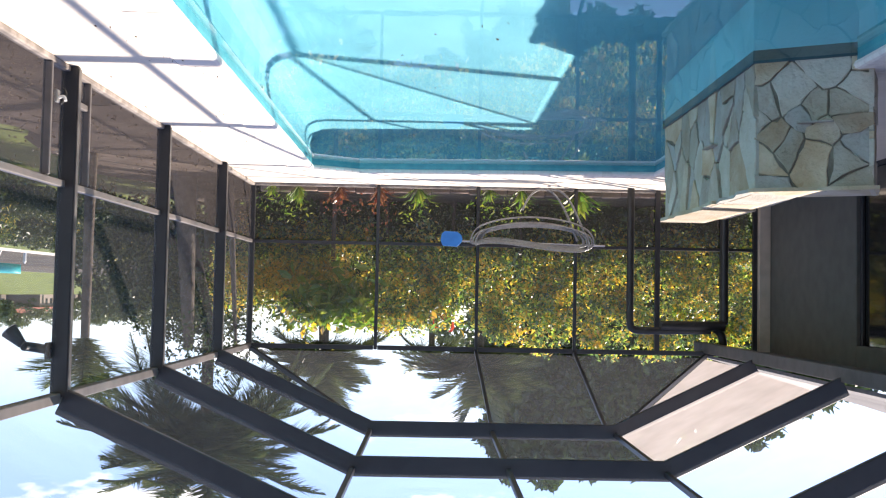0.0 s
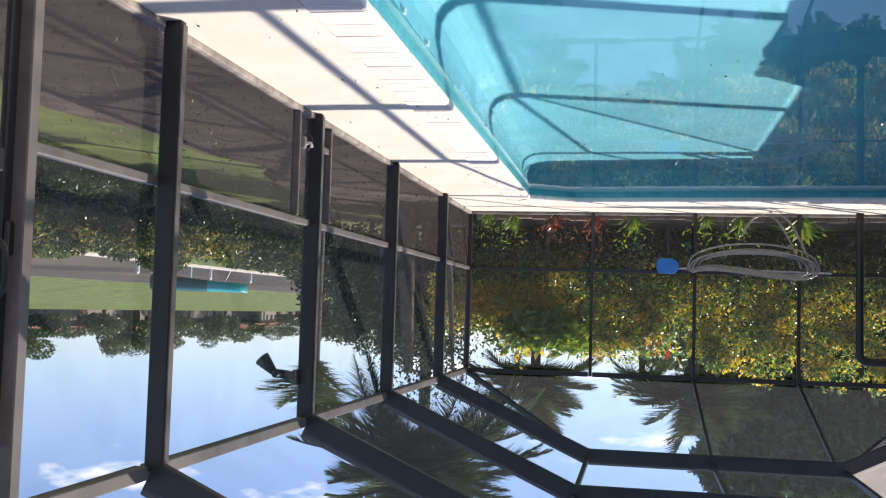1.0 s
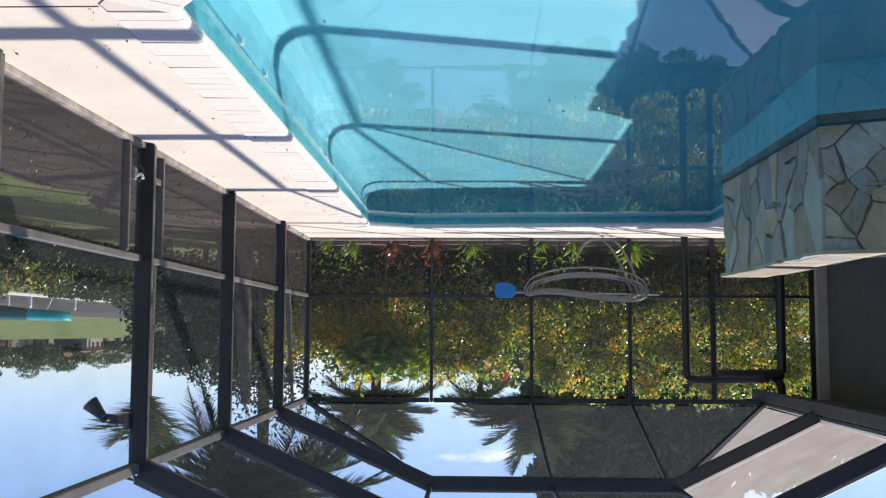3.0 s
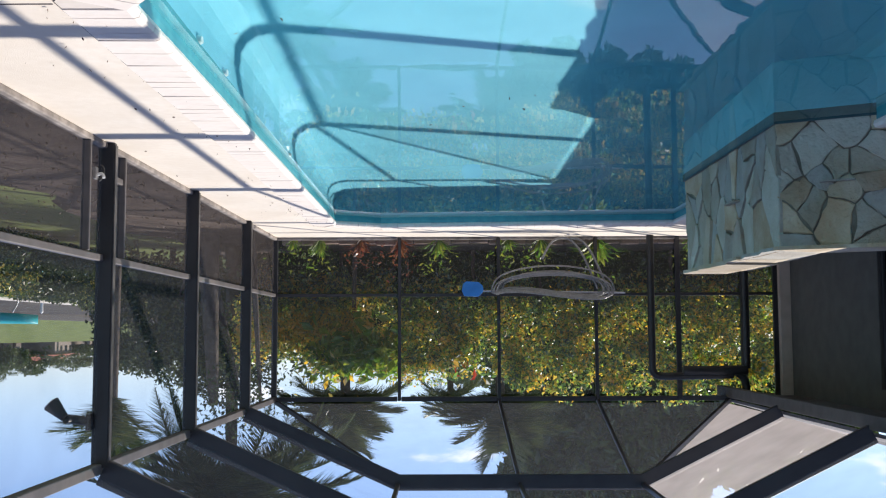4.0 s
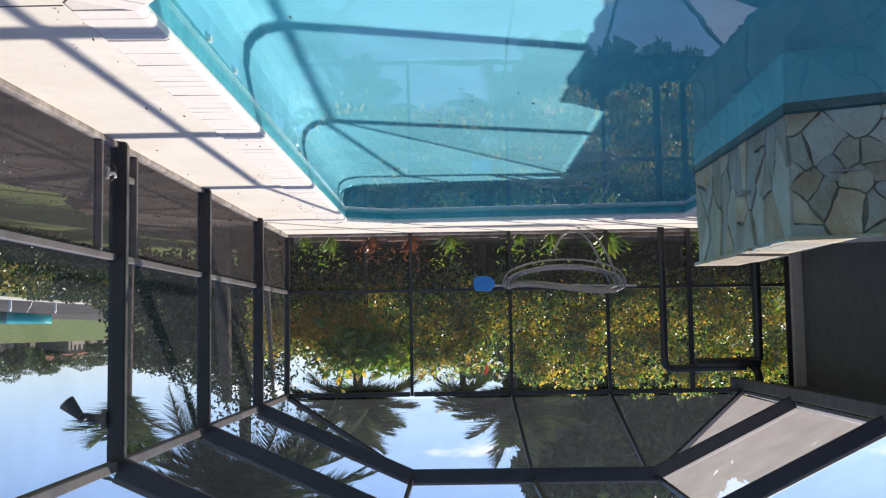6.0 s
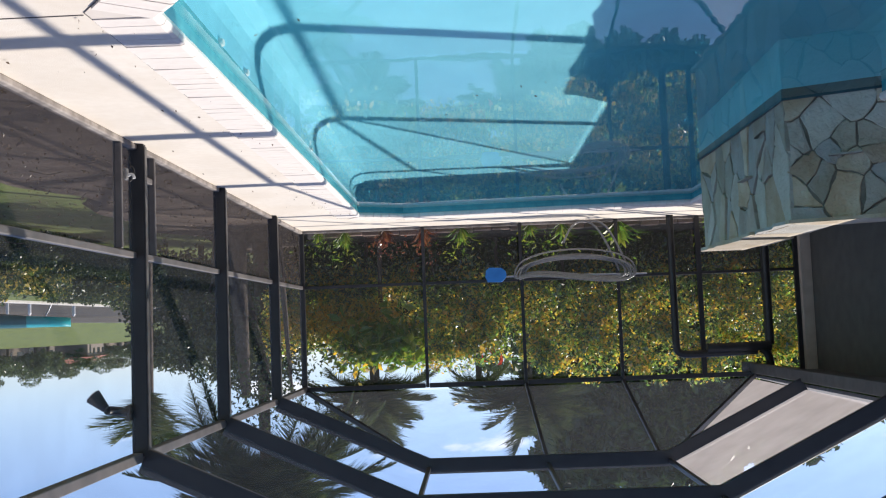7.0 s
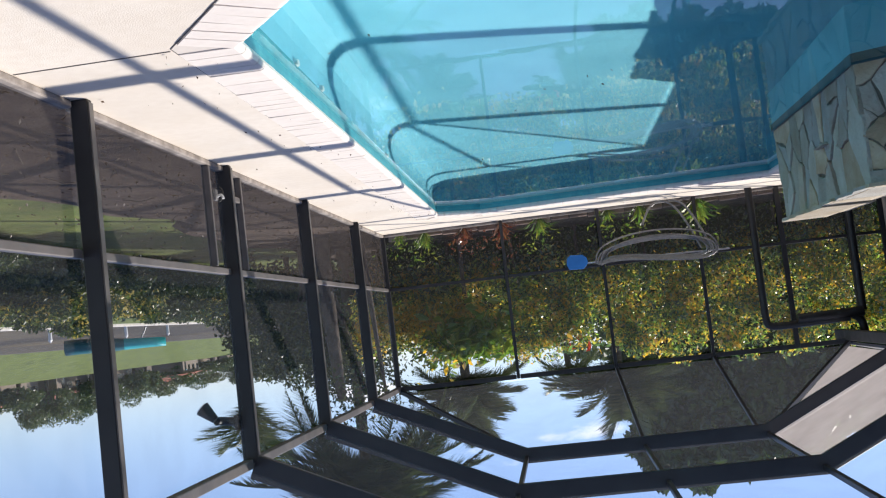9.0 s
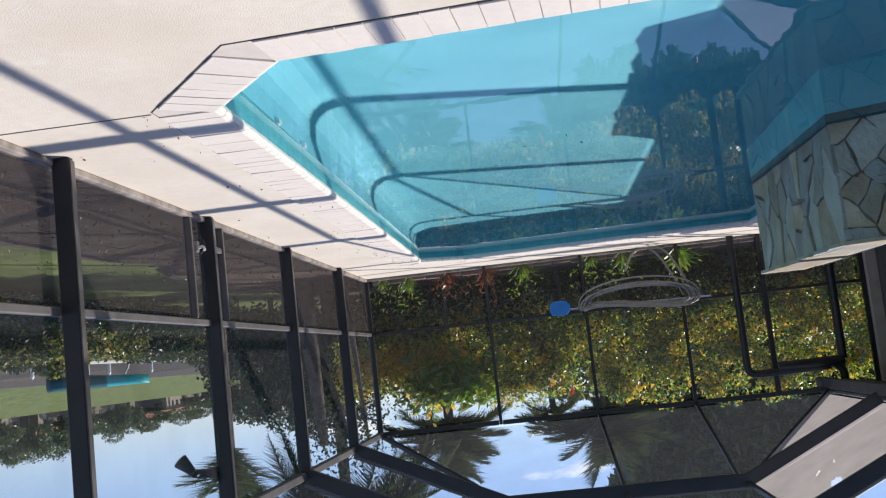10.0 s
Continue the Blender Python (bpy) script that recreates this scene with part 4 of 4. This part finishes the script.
    tube("stem", [(0, 0, 0), (0.02, 0, 0.7), (0, 0.02, 1.3), (0.05, 0, 1.9)], 0.04, M["bark"], bn)
    c = np.array([-0.1, -0.3, 1.85]) + rng.normal(size=(520, 3)) * (0.32, 0.12, 0.20)
    leafy("leaves", c, 0.15, M["bright"], bn, rng)
    c = np.array([0.50, -0.25, 1.95]) + rng.normal(size=(420, 3)) * (0.26, 0.12, 0.22)
    leafy("dark_leaves", c, 0.09, M["hedge"], bn, rng)


planting()


# ---- trees ----
def trees():
    rng = np.random.default_rng(77)
    blobs = [(-3.2, 31, 4.9, 1.9, 2.0, 2.4), (-4.9, 31, 5.0, 2.1, 2.0, 2.0), (-3.4, 31.3, 5.6, 1.6, 1.8, 1.3), (-6.0, 31, 5.5, 1.8, 2.0, 1.4), (-2.8, 31, 3.1, 1.5, 1.7, 2.0), (-5.4, 31, 3.3, 2.3, 1.8, 2.1), (-7.4, 31, 4.2, 1.7, 1.8, 2.1), (-8.8, 31, 4.0, 1.6, 1.8, 1.6), (-10.3, 31, 3.6, 1.6, 1.8, 1.4), (-11.8, 31, 3.3, 1.6, 1.8, 1.2), (-9.2, 31, 5.0, 1.4, 1.8, 1.0), (-11.0, 31, 4.2, 1.3, 1.8, 0.8), (-12.8, 31, 3.4, 1.2, 1.6, 0.9)]
    broad_tree("garden_tree", "dense dark broadleaf tree behind the hedge", (-5.6, 31.2, -0.45), 4.5, blobs, 46000, 0.21, M["dark_leaf"], 0.2, rng)
    blobs = [(-15.8, 38, 3.5, 1.3, 2.0, 1.1), (-17.0, 38, 3.5, 1.3, 2.0, 1.0), (-18.2, 38, 2.9, 1.3, 2.0, 1.1)]
    broad_tree("garden_tree", "distant broad green tree beyond the house", (-16.8, 38.2, -0.45), 4.0, blobs, 8000, 0.2, M["bush"], 0.2, rng)
    # palms behind the end wall
    palm_tree("palm_tree", "feathery green palm above the hedge", (2.35, 21.5, -0.4), 3.1, 1.75, 34, rng, droop=(0.35, 1.0), width=0.5, leaflets=84, blade=0.022, rise=(-85, -5))
    palm_tree("palm_tree", "feathery green palm above the hedge", (-1.0, 23.5, -0.4), 3.3, 1.95, 34, rng, droop=(0.35, 1.0), width=0.55, leaflets=84, blade=0.022, rise=(-85, -5))
    palm_tree("palm_tree", "far slender palm behind the hedge", (0.1, 34.0, -0.4), 3.9, 1.6, 14, rng, width=0.5)
    # palm beside the long wall with drooping grey-green fronds
    palm_tree("palm_tree", "large palm with drooping grey-green fronds beside the enclosure", (4.7, 13.9, -0.4), 2.7, 1.15, 15, rng, droop=(0.25, 0.9), width=0.36, leaflets=46, trunk_r=0.075, blade=0.017, rise=(-88, -40))
    palm_tree("palm_tree", "large palm with drooping grey-green fronds beside the enclosure", (4.15, 18.8, -0.4), 4.4, 2.6, 58, rng, droop=(0.3, 1.3), width=0.55, leaflets=130, blade=0.015)
    # small trees and bushes on the lawn
    def bush(x, y, h, r, n, leaf, m, label, trunk=0.06, lean=(0, 0)):
        bl = []
        for q in range(13):
            low_end = 0.12 if h < 1.6 else 0.3
            bl.append((x + lean[0] + rng.uniform(-r, r), y + lean[1] + rng.uniform(-r, r), -0.4 + h * rng.uniform(low_end, 0.9), r * rng.uniform(0.35, 0.6), r * rng.uniform(0.35, 0.6), h * rng.uniform(0.14, 0.26)))
        broad_tree("garden_bush", label, (x, y, -0.5), h * 0.7, bl, n, leaf, m, trunk, rng, lean, group="bushes on the lawn", category="bush")
    loose, low = "loose green bush on the lawn", "low dark bush, sunlit yellow tips put into its leaf colours"
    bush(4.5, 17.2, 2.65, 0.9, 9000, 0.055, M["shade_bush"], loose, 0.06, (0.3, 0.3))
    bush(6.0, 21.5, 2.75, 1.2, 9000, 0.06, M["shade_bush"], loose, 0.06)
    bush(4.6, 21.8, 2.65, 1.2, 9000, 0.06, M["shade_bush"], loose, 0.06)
    for k in range(11):
        x, y = 10.0 + rng.uniform(-0.5, 0.6), 12.6 + 1.75 * k + rng.uniform(-0.3, 0.3)
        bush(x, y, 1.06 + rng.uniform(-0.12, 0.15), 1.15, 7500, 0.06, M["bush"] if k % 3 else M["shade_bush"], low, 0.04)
        # added low bushes in shade tones, where the lawn lies in shade
        bush(x - 1.3, y + 0.6, 0.55, 0.95, 4500, 0.05, M["shade_bush"], "added low dark bush over the shaded strip of lawn", 0.03)
    bush(4.2, 19.4, 2.45, 1.0, 8000, 0.06, M["dark_leaf"], "dark leafy bush beside the enclosure", 0.06, (0.2, 0.4))
    # leaning bare trunks
    for bx, by, lx, thick in ((4.1, 16.5, -0.1, 0.15), (3.35, 16.3, -0.15, 0.05), (4.5, 17.6, -0.7, 0.10)):
        t = thing("leaning_trunk", "slender leaning grey-brown tree trunk", "tree trunk", (bx, by, -0.3), "leaning trunks")
        tube("trunk", [(0, 0, -0.1), (lx * 0.3, 0.1, 0.9), (lx * 0.7, 0.1, 1.9), (lx, 0.2, 2.9)], thick, M["bark"], t, taper=[1.3, 1, 0.8, 0.5])
        c = np.array((lx, 0.2, 2.75)) + rng.normal(size=(420, 3)) * (0.32, 0.4, 0.38)
        leafy("crown", c, 0.05, M["shade_bush"], t, rng)


trees()


# ---- canal side ----
def canal_side():
    b = thing("covered_boat", "teal covered boat raised on a lift beside white pilings", "boat", (26.8, 58.0, 0.18))
    b.rotation_euler = (0, 0, radians(158))
    bm = bmesh.new()
    secs = []
    for k in range(13):
        u = k / 12
        x = -2.9 + 5.8 * u
        w = 0.95 * math.sin(math.pi * min(1, 0.2 + 0.8 * u)) ** 0.7 + 0.02
        z = 0.14 + 0.22 * u * u
        low = 1 - 0.65 * max(0.0, u - 0.45) / 0.55
        secs.append([bm.verts.new(p) for p in ((x, -w, z + 0.25), (x, -w * 0.7, z - 0.2), (x, 0, z - 0.4 + 0.5 * u * u), (x, w * 0.7, z - 0.2), (x, w, z + 0.25), (x, w * 0.5, z + 0.25 + 0.17 * low), (x, 0, z + 0.25 + 0.25 * low), (x, -w * 0.5, z + 0.25 + 0.17 * low))])
    for s0, s1 in zip(secs, secs[1:]):
        for i in range(8):
            bm.faces.new((s0[i], s0[(i + 1) % 8], s1[(i + 1) % 8], s1[i]))
    bm.faces.new(secs[0])
    bm.faces.new(secs[-1][::-1])
    fore = bm.copy()
    bmesh.ops.delete(bm, geom=[f for f in bm.faces if f.calc_center_median().x > 0.4], context="FACES")
    bmesh.ops.delete(fore, geom=[f for f in fore.faces if f.calc_center_median().x <= 0.4], context="FACES")
    # the shade over the stern half is put into its colour
    part("stern_cover", bm, M["teal_shaded"], b, smooth=True)
    part("bow_cover", fore, M["teal"], b, smooth=True)
    for x in (-1.6, 1.5):
        for y in (-0.7, 0.7):
            tube("sling", [(x, y, 0.0), (x + 0.2, y * 0.6, -0.35), (x + 0.35, y * 0.2, -0.75)], 0.03, M["steel"], b)
    for k, (x, y) in enumerate(((24.9, 46.6), (24.9, 55.3), (24.9, 61.5), (28.6, 60.5))):
        p = thing("mooring_piling", "white capped mooring piling at the seawall", "piling", (x, y, -1.5), "mooring pilings")
        bm = bmesh.new()
        bmesh.ops.create_cone(bm, cap_ends=True, segments=14, radius1=0.095, radius2=0.09, depth=1.6, matrix=pose(0, 0, 0.8))
        part("shaft", bm, M["white"], p)
        bm = bmesh.new()
        bmesh.ops.create_cone(bm, cap_ends=True, segments=14, radius1=0.12, radius2=0.02, depth=0.14, matrix=pose(0, 0, 1.66))
        part("cap", bm, M["white"], p)
    # far bank
    rng = np.random.default_rng(9)
    r = random.Random(8)
    def far_house(x, y, w, dp, h, roof, turn):
        t = thing("far_house", "distant waterfront house with " + ("red tiled" if roof == "terracotta" else "pale") + " hipped roof", "house", (x, y, 3.2), "houses across the canal")
        t.rotation_euler = (0, 0, radians(turn))
        block("wall", -w / 2, w / 2, -dp / 2, dp / 2, 0, h, M["far_wall"], t)
        bm = bmesh.new()
        e, rz = 0.8, h + dp * 0.16
        v = [bm.verts.new(p) for p in ((-w / 2 - e, -dp / 2 - e, h), (w / 2 + e, -dp / 2 - e, h), (w / 2 + e, dp / 2 + e, h), (-w / 2 - e, dp / 2 + e, h), (-w / 2 + dp * 0.4, 0, rz), (w / 2 - dp * 0.4, 0, rz))]
        for f in ((0, 1, 5, 4), (1, 2, 5), (2, 3, 4, 5), (3, 0, 4), (3, 2, 1, 0)):
            bm.faces.new([v[i] for i in f])
        part("roof", bm, M[roof], t)
        for k in range(4):
            x0 = -w / 2 + w * (k + r.uniform(0.12, 0.4)) / 4
            tall = r.random() < 0.35
            block("window", x0, x0 + w * r.uniform(0.07, 0.17), -dp / 2 - 0.05, -dp / 2 - 0.01, 0.05 if tall else 0.9, 2.1, M["far_glass"], t)
    for k in range(11):
        far_house(94 + r.uniform(-3, 10), 60 + k * 24 + r.uniform(-4, 4), r.uniform(14, 19), r.uniform(8, 11), 2.8, "terracotta" if k % 3 else "roof_pale", -90 + r.uniform(-12, 12))
    def far_tree(x, y, h, rad, base=3.2):
        bl = [(x + rng.uniform(-rad, rad) * 0.6, y + rng.uniform(-rad, rad) * 0.6, base + h * rng.uniform(0.3, 0.85), rad * rng.uniform(0.4, 0.7), rad * rng.uniform(0.4, 0.7), h * rng.uniform(0.14, 0.24)) for q in range(7)]
        broad_tree("far_tree", "distant dark green tree across the canal", (x, y, base), h * 0.6, bl, 2600, 0.36, M["far_leaf"], 0.3, rng, group="trees across the canal")
    for k in range(34):
        far_tree(110 + r.uniform(-4, 22), 40 + k * 9.2 + r.uniform(-5, 5), r.uniform(5, 12), r.uniform(3.5, 6.5))
    for k in range(24):
        far_tree(89 + r.uniform(-3, 3), 66 + k * 11 + r.uniform(-6, 6), r.uniform(3.0, 8.5), r.uniform(2.2, 5.5))
    for k in range(4):
        palm_tree("palm_tree", "distant palm across the canal", (108 + r.uniform(0, 12), 90 + 40 * k, 3.2), r.uniform(6, 9), 3.2, 14, rng, width=1.0, group="far palms", leaflets=20, trunk_r=0.2)
    # a belt of trees closes the view beyond the garden
    for k in range(5):
        far_tree(-30 + k * 8.5, 75 + r.uniform(-6, 6), r.uniform(5.0, 6.5), r.uniform(3.5, 5), -0.4)


canal_side()


def utility_box():
    u = thing("utility_box", "weathered tan utility box on the mulch", "utility box", (3.55, 3.75, -0.17))
    block("body", -0.25, 0.25, -0.2, 0.2, 0, 0.24, M["beige"], u, bev=0.02)
    block("lid", -0.27, 0.27, -0.22, 0.22, 0.24, 0.28, M["beige"], u, bev=0.012)


utility_box()


def litter():
    rng = np.random.default_rng(31)
    t = thing("leaf_litter", "dry brown leaves and twigs scattered on the ground", "leaf litter", (4.5, 6, -0.17), kind="stuff")
    n = 1800
    c = np.stack([W + 0.1 + np.abs(rng.normal(size=n)) * 1.7 - 4.5, rng.uniform(-7, 13, n), rng.uniform(0.0, 0.03, n)], 1)
    c[:, 2] -= np.clip((c[:, 0] + 4.5 - W - 1.9) * 0.05, 0, 0.25)
    leafy("dry_leaves", c, 0.026, M["litter"], t, rng)
    for k in range(20):
        x, y, a = W + rng.uniform(0.2, 1.9) - 4.5, rng.uniform(-7, 9), rng.uniform(0, 6.3)
        ln = rng.uniform(0.25, 0.8)
        dx, dy = math.cos(a) * ln, math.sin(a) * ln
        tube("twig", [(x, y, 0.01), (x + dx * 0.5, y + dy * 0.45, 0.05), (x + dx, y + dy, 0.02)], 0.006, M["bark"], t)


litter()


def deck_debris():
    rng = np.random.default_rng(41)
    t = thing("deck_debris", "scattered dry leaf bits along the pool coping", "leaf litter", (1.9, 5, 0.006), kind="stuff")
    n = 75
    y = rng.uniform(-0.6, 8.5, n)
    x = rng.normal(0.12, 0.10, n) + np.where(rng.random(n) < 0.3, rng.uniform(-0.3, 0.7, n), 0)
    x = np.clip(x, -0.14, 0.8)
    leafy("leaf_bits", np.stack([x, y, np.full(n, 0.008)], 1), 0.012, M["litter"], t, rng)
    f = thing("floating_leaves", "few small leaves floating on the pool water", "leaf litter", (0, 8, WATER), kind="stuff")
    p = np.stack([rng.uniform(-0.4, 1.4, 16), rng.uniform(-3.2, 5.0, 16), np.full(16, 0.003)], 1)
    leafy("leaf_bits", p, 0.014, M["litter"], f, rng)


deck_debris()
